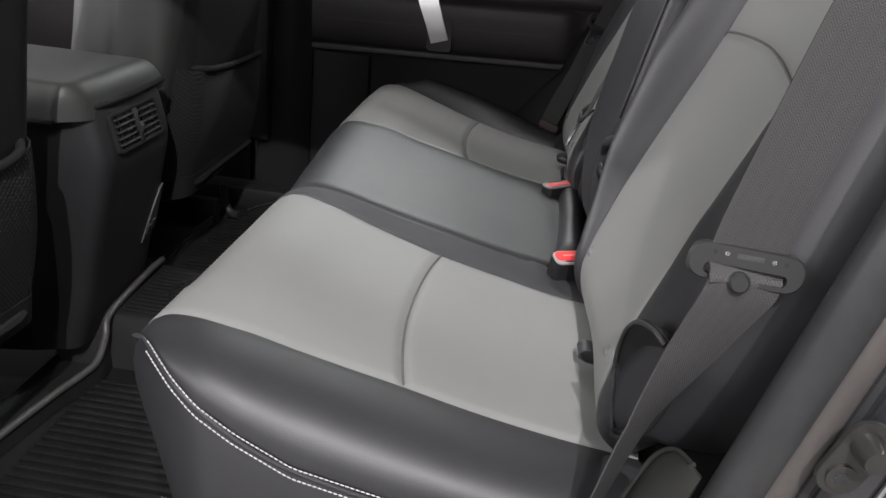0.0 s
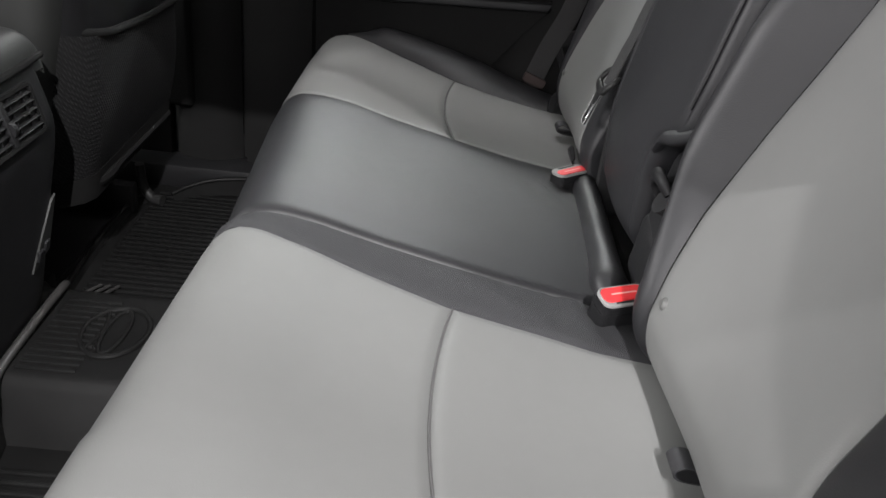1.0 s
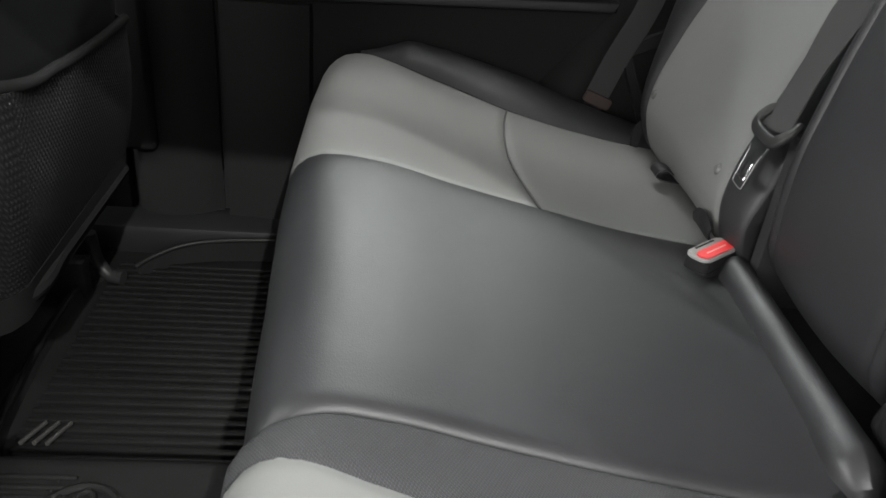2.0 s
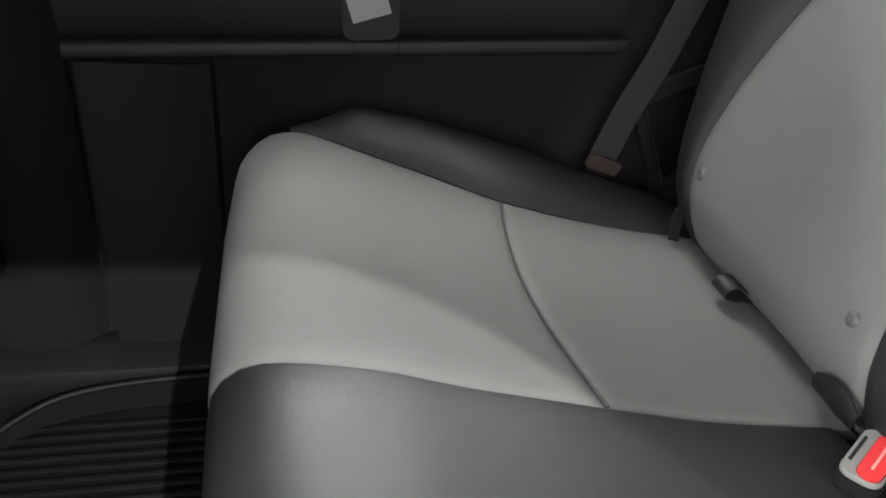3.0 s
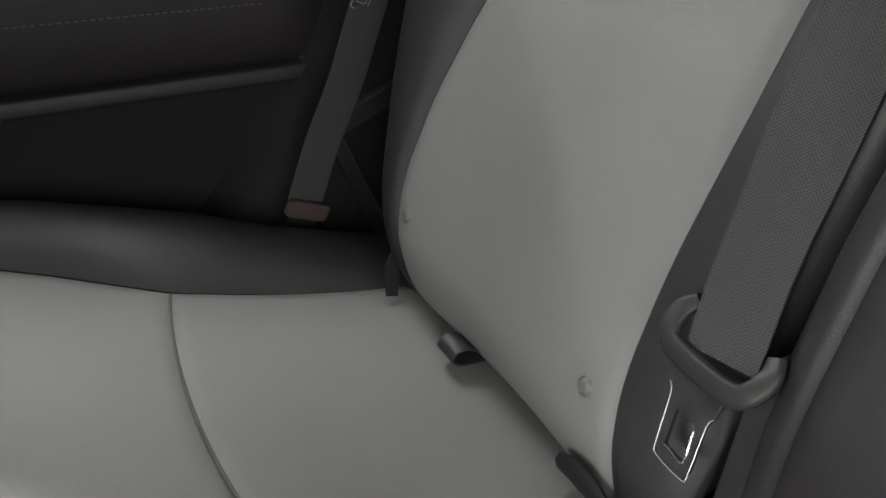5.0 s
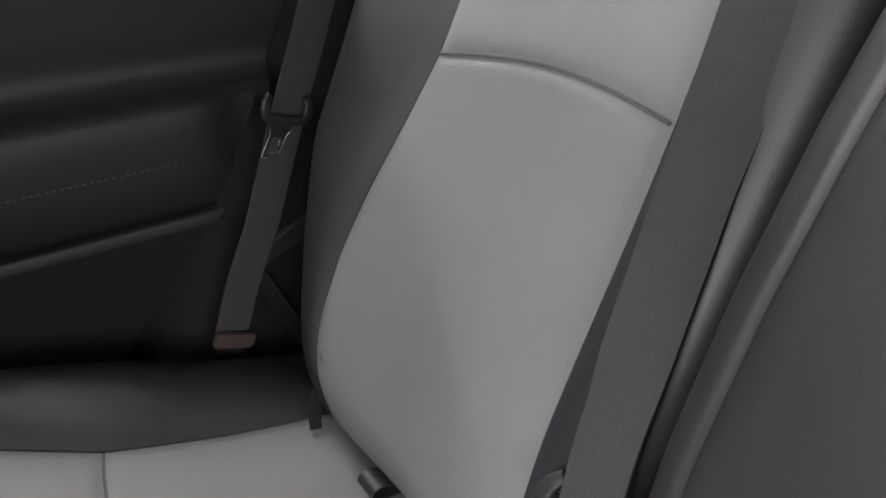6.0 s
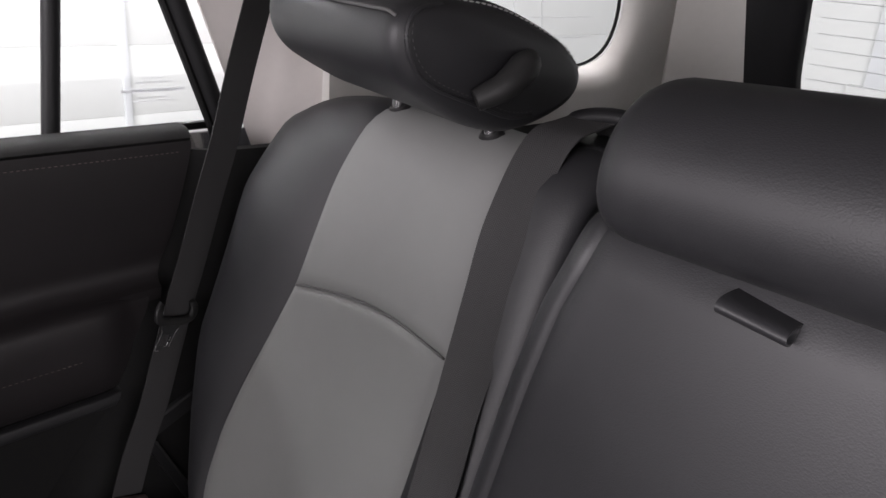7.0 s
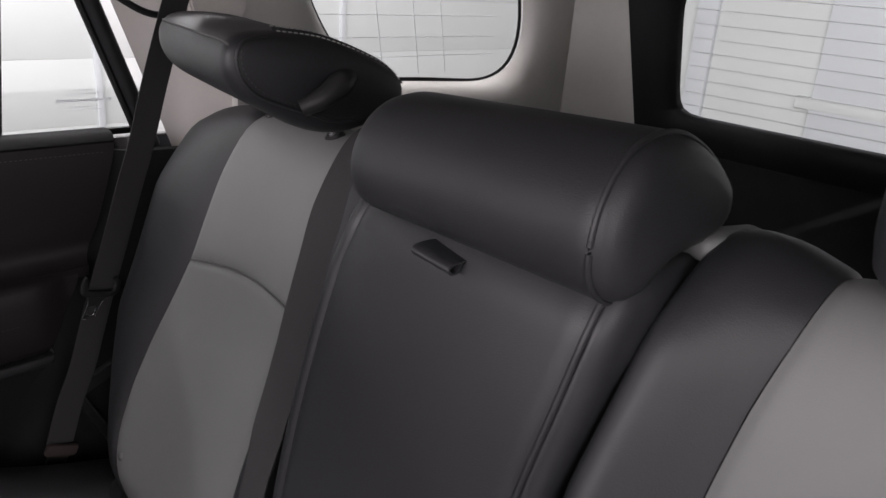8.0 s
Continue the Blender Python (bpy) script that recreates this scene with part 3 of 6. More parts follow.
# wheel-arch lining beside the far cushion
wa = base("wall_arch", "black plastic lining of the wheel arch", "wall", (0.05, 0.78, 0.0), kind="structure")
rows = []
zz = np.linspace(0.02, 0.815, 24)
for f in np.linspace(0, 1, 12):
    xa = door_end(zz) - 0.03
    rows.append(np.stack([xa + (0.34 - xa) * f, 0.835 - 0.045 * np.clip(f * 4, 0, 1) - 0.03 * f + 0.0 * zz, zz], 1))
sheet("lining", np.stack(rows), MATTE, wa, (0, -1, 0), 0.02)
mc_ = axes((0.086, 0.772, 0.366), (0.90, 0, 0.42), (0, -1, 0))
part("cover", slotted(rounded(0.115, 0.185, 0.020, 8), [(x_ - 0.004, y_ + 0.010) for x_, y_ in rounded(0.078, 0.118, 0.008, 8)], 0.014, mc_, 0.003), PLASTIC, wa, "recessed cover behind the belt")
part("cover_recess", prism([(x_ - 0.004, y_ + 0.010) for x_, y_ in rounded(0.080, 0.120, 0.008)], 0.002, mc_ @ Matrix.Translation((0, 0, -0.012))), MATTE, wa)
part("cover_lip", tube([mc_ @ Vector(q) for q in ((-0.043, 0.068, 0.0148), (-0.043, 0.0, 0.0148), (-0.042, -0.047, 0.0148), (-0.036, -0.051, 0.0148), (0.033, -0.051, 0.0148))], 0.0016, 8), LATCH, wa, "thin worn lip")

# centre pillar between the far doors
bpil = base("pillar_centre", "black lower lining of the centre pillar", "pillar", (-0.77, 0.80, 0), kind="structure")
rows = []
zz = np.linspace(0.02, 1.27, 18)
for f in np.linspace(0, 1, 14):
    rows.append(np.stack([-0.86 + 0.165 * f + 0 * zz, 0.82 - 0.062 * np.sin(np.pi * np.clip(f, 0.02, 0.98)) ** 0.4 + 0.0 * zz, zz], 1))
sheet("lining", np.stack(rows), MATTE, bpil, (0, -1, 0), 0.02)
part("belt_tower", block(0.085, 0.03, 0.42, 0.01, 3, Matrix.Translation((-0.835, 0.752, 0.40))), MATTE, bpil)
slab("sill_far", -1.3, -0.2, 0.71, 0.80, -0.02, 0.055, PLASTIC, "black scuff plate along the far sill", "sill", 0.012)
slab("wall_front_door", -1.9, -0.86, 0.78, 0.82, 0.02, 0.85, DOORSKIN, "black lining of the front door", "car door")

# near side: jamb behind the open doorway
jamb = base("door_frame", "glossy black painted jamb of the open doorway", "door frame", (0.2, -0.85, 0), kind="structure")


def jx(z):
    return 0.060 + 0.225 * (z - 0.435) + 0.25 * np.maximum(z - 0.75, 0) ** 2


zz = np.linspace(-0.05, 1.28, 26)
rows = [np.stack([jx(zz) + dx, np.full(26, yy), zz], 1) for dx, yy in ((0.034, -0.80), (0.040, -0.82), (0.055, -0.832), (0.10, -0.838), (0.15, -0.842), (0.19, -0.86), (0.21, -0.90), (0.40, -0.93))]
sheet("panel", np.stack(rows), GLOSSY, jamb, (-0.3, -1, 0), 0.02)
sl = [(jx(q) + 0.006, -0.803, q) for q in np.linspace(-0.03, 1.27, 20)]
part("seal", tube(sl, 0.021, 14, 3), SEAL, jamb, "grey-black rubber door seal")
part("seal_bead", tube([(a + 0.0175, b - 0.0135, c) for a, b, c in sl], 0.0115, 12, 3), BEAD, jamb, "brown-grey bead along the seal")
part("seal_lip", tube([(a + 0.030, b - 0.0205, c) for a, b, c in sl], 0.0055, 8, 3), PLASTIC, jamb)
part("seam_strip", tube([(jx(q) + 0.072, -0.8395, q) for q in np.linspace(0.30, 0.60, 6)], 0.0022, 6, 3), STEEL, jamb, "bright edge along the jamb")
part("plug", tube([(0.072, -0.836, 0.467), (0.072, -0.844, 0.467), (0.072, -0.846, 0.467)], [0.0055, 0.005, 0.003], 14, 2), YELLOW, jamb, "small yellow plastic plug")
# unseen upper corner of the open doorway, curved to cast the cushions' shade edge
hdr = base("shade_header", "unseen black lining over the open doorway, its corner curved to shape light", "door frame", (0.0, -0.79, 1.27), kind="structure")
under, _ = dense([(-0.33, 1.265), (-0.245, 1.261), (-0.206, 1.253), (-0.166, 1.234), (-0.131, 1.208), (-0.104, 1.178), (-0.088, 1.155), (-0.045, 1.10), (0.01, 1.04), (0.07, 0.985), (0.14, 0.93), (0.165, 0.90)], 5)
part("lining", prism([(-0.88, 1.300), (-0.88, 1.268), (-0.55, 1.268), (-0.45, 1.266)] + [tuple(q) for q in under] + [(jx(0.9) + 0.03, 0.90), (jx(1.0) + 0.03, 1.0), (jx(1.1) + 0.03, 1.1), (jx(1.3) + 0.03, 1.300)], 0.014, axes((0, -0.786, 0), (1, 0, 0), (0, -1, 0))), PLASTIC, hdr, smooth=False)
# striker on the jamb
st = base("door_striker", "steel striker with its bolt on the black jamb", "striker", (0.135, -0.84, 0.47))
sm = axes((0.117, -0.8415, 0.526), (0.35, 0, 1), (0, -1, 0)) @ Matrix.Scale(0.78, 4)
part("plate", prism([(x * 1.0, y * 1.0) for x, y in rounded(0.078, 0.040, 0.0195, 8)], 0.006, sm, 0.002, 2), DULL, st)
part("bolt", tube([sm @ Vector((0.016, 0, 0.004)), sm @ Vector((0.016, 0, 0.016)), sm @ Vector((0.016, 0, 0.03))], [0.011, 0.010, 0.0085], 16), DULL, st)
part("screw", tube([sm @ Vector((-0.020, 0, 0.004)), sm @ Vector((-0.020, 0, 0.0085))], 0.0098, 18), DULL, st)
part("socket", tube([sm @ Vector((-0.020, 0, 0.0080)), sm @ Vector((-0.020, 0, 0.0092))], 0.005, 6), CARPET, st)
# near wheel-arch lining
rows = []
zz = np.linspace(0.02, 1.0, 22)
nwa = base("wall_arch", "black plastic lining of the near wheel arch", "wall", (0.2, -0.76, 0), kind="structure")
for f in np.linspace(0, 1, 12):
    xa = jx(zz) + 0.02
    rows.append(np.stack([xa + (0.42 - xa) * f, -0.800 + 0.05 * np.sin(f * np.pi / 2) + 0 * zz, zz], 1))
sheet("lining", np.stack(rows), LINER, nwa, (0, 1, 0), 0.012)
zz = np.linspace(0.02, 0.36, 10)
rows = [np.stack([-0.02 + 0.09 * f + 0 * zz, -0.74 - 0.055 * f + 0 * zz, zz], 1) for f in np.linspace(0, 1, 8)]
sheet("step_lining", np.stack(rows), LINER, nwa, (0, -1, 0), 0.012)
inn, _ = dense([(-0.012, -0.722, 0.28), (0.004, -0.725, 0.345), (0.016, -0.725, 0.385), (0.027, -0.728, 0.418), (0.037, -0.745, 0.440), (0.043, -0.778, 0.452)], 8)
out_, _ = dense([(-0.006, -0.792, 0.25), (0.008, -0.792, 0.31), (0.020, -0.792, 0.36), (0.030, -0.793, 0.40), (0.038, -0.794, 0.43), (0.044, -0.794, 0.452)], 8)
sheet("edge_panel", np.stack([inn * (1 - f) + out_ * f + np.array([-0.010 * math.sin(math.pi * f), 0, 0.006 * math.sin(math.pi * f)]) for f in np.linspace(0, 1, 10)]), ARCH, nwa, (-0.6, -0.6, 0.6), 0.004, label="olive-grey edge of the arch lining")
part("edge_crease", tube(inn[6:] + np.array([-0.003, -0.004, 0.003]), 0.0022, 8, 2), ARCH, nwa)
slab("sill_near", -1.3, -0.10, -0.86, -0.74, -0.06, 0.02, PLASTIC, "black scuff plate along the open doorway", "sill", 0.012)

slab("wall_body", -1.95, 0.42, 0.955, 0.975, -0.10, 0.80, GLOSSY, "glossy black outer side of the car", "car body")
slab("wall_body", 0.28, 1.42, 0.86, 0.88, 0.0, 0.82, GLOSSY, "glossy black outer side of the car", "car body")
slab("wall_front_door", -1.9, -0.80, -0.82, -0.78, 0.02, 0.85, DOORSKIN, "black lining of the near front door", "car door")
slab("pillar_centre_near", -0.88, -0.74, -0.84, -0.76, 0.0, 1.27, PLASTIC, "black lining of the near centre pillar", "pillar", 0.015)
# the hall outside
hall = base("wall_hall", "white panelled hall wall with level joints", "wall", (0, 3.2, -0.6), kind="structure")
part("face", block(14, 0.06, 3.6, 0, 1, Matrix.Translation((0.5, 3.23, 1.1))), WALLPAINT, hall, smooth=False)
for k in range(11):
    part("board", block(14, 0.010, 0.2992, 0.001, 2, Matrix.Translation((0.5, 3.196, -0.42 + 0.30 * k))), WALLPAINT, hall)
for k, xx in enumerate((0.95, 2.3)):
    part("post", block(0.03, 0.02, 3.4, 0.004, 2, Matrix.Translation((xx, 3.185, 1.1))), PALE, hall)
hall2 = base("wall_hall", "white hall wall behind the car with a pale grey door", "wall", (5, 0, -0.6), kind="structure")
part("face", block(0.06, 12, 3.6, 0, 1, Matrix.Translation((5.03, 0, 1.1))), WALLPAINT, hall2, smooth=False)
part("door_panel", block(0.04, 1.1, 2.2, 0.01, 2, Matrix.Translation((4.98, 1.05, 1.15))), PALE, hall2)
part("door_border", block(0.05, 1.3, 0.08, 0.01, 2, Matrix.Translation((4.98, 1.05, 0.45))), WALLPAINT, hall2)
for yy in (2.45, 2.9):
    part("post", block(0.05, 0.16, 3.4, 0.01, 2, Matrix.Translation((4.98, yy, 1.1))), PALE, hall2)

# ---- rear seat ----
CL, CS = dense([(-0.43, 0.06), (-0.46, 0.14), (-0.495, 0.24), (-0.513, 0.315), (-0.510, 0.364), (-0.486, 0.394), (-0.45, 0.402), (-0.39, 0.397), (-0.32, 0.380),
                (-0.21, 0.357), (-0.12, 0.338), (-0.04, 0.325), (0.02, 0.318), (0.07, 0.312)], 16)
NOSE = CS[int(np.argmin(CL[:, 0]))]
TOPX, TOPS = CL[CS > NOSE][:, 0], CS[CS > NOSE]


def s_at(x):
    return np.interp(x, TOPX, TOPS)


def cush(s):
    return np.interp(s, CS, CL[:, 0]), np.interp(s, CS, CL[:, 1])


def reach_x(s):
    """How far back a place of the profile lies, with the front face counted as its foremost edge."""
    x, _ = cush(s)
    return np.where(s < NOSE, -0.51, x)


NEAR_OUT = lambda s: -soft(reach_x(s), [-0.53, -0.505, -0.49, -0.46, -0.40, -0.33, -0.22, 0.07], [0.606, 0.598, 0.586, 0.589, 0.597, 0.594, 0.590, 0.594], 15)
NEAR_IN = lambda s: soft(reach_x(s), [-0.53, -0.485, -0.455, -0.41, -0.35, -0.29, -0.214, -0.11, -0.05, 0.07], [-0.163, -0.167, -0.174, -0.186, -0.200, -0.215, -0.233, -0.236, -0.244, -0.248], 15)
FAR_OUT = lambda s: soft(reach_x(s), [-0.53, -0.47, -0.43, -0.375, -0.30, -0.21, -0.128, -0.05, 0.07], [0.672, 0.693, 0.687, 0.660, 0.641, 0.607, 0.598, 0.591, 0.583], 15)
FAR_IN = lambda s: soft(reach_x(s), [-0.53, -0.49, -0.46, -0.42, -0.33, -0.21, -0.13, 0.07], [0.312, 0.303, 0.296, 0.290, 0.281, 0.272, 0.268, 0.268], 15)


def gap_y(x):
    """The line between the two cushions."""
    return soft(x, [-0.53, -0.487, -0.465, -0.43, -0.35, -0.23, -0.10, 0.07], [-0.146, -0.137, -0.130, -0.126, -0.128, -0.136, -0.138, -0.138], 15)


def dip(x, y):
    """How far the near cushion sinks towards the gap."""
    f = np.clip((y + 0.38) / 0.22, 0, 1)
    return np.where(y < 0, 0.001 * f * f * (3 - 2 * f) * np.interp(x, [-0.5, -0.30, -0.15], [1, 0.8, 0]), 0.0)


LIFT = 0.006


def lift(x, f):
    """The rise of the cushion towards its outer side."""
    return LIFT * np.exp(-((x + 0.39) / 0.13) ** 2) * np.clip(f, 0, 1) ** 2


def nose_back(x, y, z):
    """How far the front edge stands back, more so at the doorway's corner."""
    y = np.asarray(y) + 0 * x
    low = 0.4 + 0.6 * np.clip((0.405 - z) / 0.05, 0, 1)
    return np.interp(y, [-0.70, -0.60, -0.45, -0.20, -0.10, 0.05, 0.15, 0.23, 0.33, 0.55, 0.70], [0.010, 0.005, 0.009, 0.013, 0.021, 0.020, 0.014, 0.007, 0.0, 0.002, 0.010]) * np.clip((-0.40 - x) / 0.06, 0, 1) * np.where(y < -0.5, low, 1.0)


def cushion_panel(a, b, s0, s1, nu, nv, outer_last=None, bow=0.0):
    """A panel between two lines across, from s0 to s1 along the profile; s1 or s0 may bow forward in the middle."""
    u, v = np.meshgrid(ease(nu), ease(nv), indexing="ij")
    arc = bow * (1 - (2 * v - 1) ** 2)
    s0v = s0 if not callable(s0) else s0(arc)
    s1v = s1 if not callable(s1) else s1(arc)
    s = s0v + (s1v - s0v) * u
    y0, y1 = a(s), b(s)
    y = y0 + (y1 - y0) * v
    x, z = cush(s)
    f = np.zeros_like(v) if outer_last is None else (v if outer_last else 1 - v)
    x = x + nose_back(x, y, z)
    z = z + lift(x, f) - 0.006 * np.sin(np.pi * v) ** 2 * np.clip((x + 0.45) / 0.1, 0, 1) - dip(x, y)
    return np.stack([x, y, z], 2)


seam_s = lambda arc: s_at(-0.211 - arc)
S_END, S_FRONT = s_at(0.05), 0.06


def stitch_line(sg, n=60):
    """The sewn edge at the top of the outer side."""
    x = np.linspace(-0.488, 0.05, n)
    xs = [-0.488, -0.47, -0.45, -0.43, -0.40, -0.36, -0.30, -0.20, 0.05]
    y = soft(x, xs, [0.628, 0.646, 0.664, 0.677, 0.690, 0.698, 0.702, 0.705, 0.703] if sg < 0 else [0.694, 0.706, 0.717, 0.726, 0.737, 0.745, 0.750, 0.748, 0.735], 9)
    z = soft(x, xs, [0.401, 0.398, 0.392, 0.379, 0.361, 0.342, 0.315, 0.297, 0.265], 9)
    return np.stack([x, sg * y, z], 1)


def outer_bolster(cushion, sg, edge_fn, shift=0.0, crown=0.014):
    line = stitch_line(sg)[0 if sg < 0 else 4:]
    line[:, 1] += sg * shift
    s = s_at(line[:, 0])
    yi = edge_fn(s)
    xi, zi = cush(s)
    zi = zi + lift(xi, 1.0)
    back_by = nose_back(xi, yi, zi)
    xi = xi + back_by
    x_flat = line[:, 0].copy()
    line[:, 0] += back_by
    rows = []
    for a in np.linspace(0, np.pi / 2, 16):
        k = np.clip((x_flat - x_flat[0]) / 0.08, 0, 1)
        y = yi + (line[:, 1] - yi) * np.sin(a) + sg * 0.010 * np.sin(2 * a) * k
        z = zi + (line[:, 2] - zi) * (1 - np.cos(a)) + (crown if sg < 0 else soft(line[:, 0], [-0.488, -0.44, -0.42, -0.385, -0.35, -0.30, -0.22, -0.16, -0.09, 0.05], [0.0, 0.012, 0.019, 0.031, 0.041, 0.047, 0.047, 0.043, 0.029, 0.008], 9)) * np.sin(2 * a) * k
        pucker = 0.0016 * np.sin(line[:, 0] * 260 + 3 * np.sin(line[:, 0] * 41)) * np.exp(-((np.pi / 2 - a) / 0.28) ** 2) * np.exp(-((line[:, 0] + 0.40) / 0.05) ** 2)
        rows.append(np.stack([xi, y, z + pucker], 1))
    sheet("bolster", np.stack(rows), BLACK, cushion, (0, sg, 1), 0.004, (0.003, 0.004, 0, 0), 0.005, label="smooth black bolster with double stitching")
    # side skirt below the sewn edge
    fs = np.linspace(s_at(x_flat[0]), 0.03, 18)
    fx, fz = cush(fs)
    fx = fx + nose_back(fx, edge_fn(fs), fz)
    fy = edge_fn(fs)
    front = np.stack([fx, fy, fz], 1)
    rows = []
    for w, fr in zip(np.linspace(0, 1, 18), front):
        low = np.stack([line[:, 0] + 0.03 * w * np.clip((line[:, 0] + 0.49) / -0.1 + 1, 0, 1), line[:, 1] - sg * (0.028 * w ** 2 - 0.006 * np.sin(np.pi * w)), line[:, 2] + (0.05 - line[:, 2]) * w], 1)
        k = np.clip(1 - (x_flat - x_flat[0]) / 0.10, 0, 1)[:, None] ** 2
        rows.append(low * (1 - k) + (fr[None] + np.array([0.0, sg * 0.0, 0.0])) * k)
    sheet("side_panel", np.stack(rows), BLACK, cushion, (0, sg, 0), 0.012, (0.004, 0, 0, 0), 0.004)
    return line


def strap_loop(at, along, parent_label):
    """A small webbing loop that sticks out of the seat's crease."""
    ob = base("strap_loop", parent_label, "strap", at)
    m = axes(at, along, (0, 0, 1)) @ Matrix.Scale(0.8, 4)
    prof_, _ = dense([(0.0, 0.030, -0.006), (0, -0.004, -0.002), (0, -0.017, 0.006), (0, -0.012, 0.017), (0, 0.004, 0.018), (0, 0.030, 0.002)], 8)
    rows = np.stack([[m @ Vector((dx, q[1], q[2])) for q in prof_] for dx in np.linspace(-0.017, 0.017, 5)])
    sheet("webbing", rows, BLACK, ob, (-1, 0, 1), 0.0014)
    return ob


near_seat = base("rear_seat", "grey and black vinyl rear seat by the open doorway", "car seat", (0, -0.42, 0), group="rear seats")
near_c = part("cushion", block(0.44, 0.52, 0.20, 0.03, 3, Matrix.Translation((-0.22, -0.41, 0.14))), CARPET, near_seat, "grey seat cushion with black bolsters")
sheet("front_insert", cushion_panel(NEAR_OUT, NEAR_IN, S_FRONT, seam_s, 54, 40, False, 0.020), GREY, near_c, (-0.3, 0, 1), 0.012, (0, 0.0035, 0.003, 0.003), 0.006, label="light grey vinyl insert")
sheet("rear_insert", cushion_panel(NEAR_OUT, NEAR_IN, seam_s, S_END, 34, 40, False, 0.020), GREY, near_c, (0, 0, 1), 0.012, (0.0035, 0, 0.003, 0.003), 0.006, label="light grey vinyl insert")


def cushion_seam(cushion, a, b, bow):
    """The sunk seam across an insert."""
    v = np.linspace(0.01, 0.99, 26)
    sv = seam_s(bow * (1 - (2 * v - 1) ** 2))
    xs_, zs_ = cush(sv)
    ys_ = a(sv) + (b(sv) - a(sv)) * v
    zs_ = zs_ - 0.006 * np.sin(np.pi * v) ** 2 - dip(xs_, ys_)
    part("seam", tube(np.stack([xs_, ys_, zs_ - 0.0012], 1), 0.0014, 8, 2), GREYTHREAD, cushion, "fine dark seam")


cushion_seam(near_c, NEAR_OUT, NEAR_IN, 0.020)
near_line = outer_bolster(near_c, -1, NEAR_OUT, 0.0, 0.008)
for off, dz in ((0.0050, 0.0042), (-0.0030, -0.0048)):
    ln = near_line.copy()
    ln[:, 1] += 0.55 * off
    ln[:, 2] += dz
    ln[:, 1] -= 0.0045
    ln[:, 2] += 0.001
    part("stitching", stitches(ln[2:], 0.0042, 0.0011, 0.0008), THREAD, near_c, "white stitches in a row")
part("piping", tube(near_line[1::6] + np.array([0, -0.0015, 0]), 0.0022, 8, 6), BLACK, near_c)


def inner_edge(cushion, a, edge_y, sg, mat, label, drop=0.05, r=0.03, lo=S_FRONT):
    """The strip from an insert to the cushion's inner edge, rolled over at the gap."""
    s = lo + (S_END - lo) * ease(54)
    x, z = cush(s)
    x = x + nose_back(x, -0.2, z)
    y0 = a(s)
    edge_y = edge_y(np.where(s < NOSE, -0.51, x))
    z = z - dip(x, np.full_like(x, -0.16))
    rows = [np.stack([x, y0 + (edge_y - sg * r - y0) * f, z - 0.003 * f], 1) for f in (0, 0.06, 0.2, 0.5, 0.8, 1.0)]
    nx, nz = np.gradient(z), -np.gradient(x)
    ln = np.hypot(nx, nz)
    nx, nz = nx / ln, nz / ln
    for an in np.linspace(0.2, 1, 7) * np.pi / 2:
        d = r * (1 - np.cos(an)) + 0.003
        rows.append(np.stack([x + nx * d, edge_y - sg * r + sg * r * np.sin(an), z + nz * d], 1))
    rows.append(np.stack([x + nx * drop, edge_y, z + nz * drop], 1))
    for i, rw in enumerate(rows[1:9]):
        fold = np.exp(-((rw[:, 0] + 0.055) / 0.040) ** 2)
        rw[:, 2] += 0.0034 * fold * np.sin(190 * rw[:, 0] + 260 * rw[:, 1] + 1.6 * np.sin(61 * rw[:, 0]))
    return sheet("inner_border", np.stack(rows), mat, cushion, (0, 0, 1), 0.01, (0.003, 0, 0, 0), 0.005, label=label)


inner_edge(near_c, NEAR_IN, lambda x: gap_y(x) - 0.0005, 1, TWILL, "black ribbed twill border", r=0.007)

far_seat = base("rear_seat", "wide grey and black vinyl rear seat, middle place black", "car seat", (0, 0.3, 0), group="rear seats")
far_c = part("cushion", block(0.44, 0.78, 0.20, 0.03, 3, Matrix.Translation((-0.22, 0.29, 0.14))), CARPET, far_seat, "wide cushion, half black and half grey")
sheet("front_insert", cushion_panel(FAR_IN, FAR_OUT, S_FRONT, seam_s, 54, 40, True, 0.019), GREY, far_c, (-0.3, 0, 1), 0.012, (0, 0.0035, 0.003, 0.003), 0.006, label="light grey vinyl insert")
sheet("rear_insert", cushion_panel(FAR_IN, FAR_OUT, seam_s, S_END, 34, 40, True, 0.019), GREY, far_c, (0, 0, 1), 0.012, (0.0035, 0, 0.003, 0.003), 0.006, label="light grey vinyl insert")
outer_bolster(far_c, 1, FAR_OUT, 0.0, 0.030)
cushion_seam(far_c, FAR_IN, FAR_OUT, 0.019)
# the middle panel, a little crowned
s = S_FRONT + (s_at(0.0) - S_FRONT) * ease(60)
x, z = cush(s)
x_bare = x
x = x + nose_back(x, -0.05, z)
nx, nz = np.gradient(z), -np.gradient(x)
ln = np.hypot(nx, nz)
nx, nz = nx / ln, nz / ln
gy = gap_y(np.where(s < NOSE, -0.51, x))
rows = [np.stack([x + nx * 0.06, gy + 0.002, z + nz * 0.06], 1)]
for an in np.linspace(0, 1, 8) * np.pi / 2:
    d = 0.010 * (1 - np.sin(an)) + 0.001
    rows.append(np.stack([x + nx * d, gy + 0.001 + 0.020 * (1 - np.cos(an)), z + nz * d], 1))
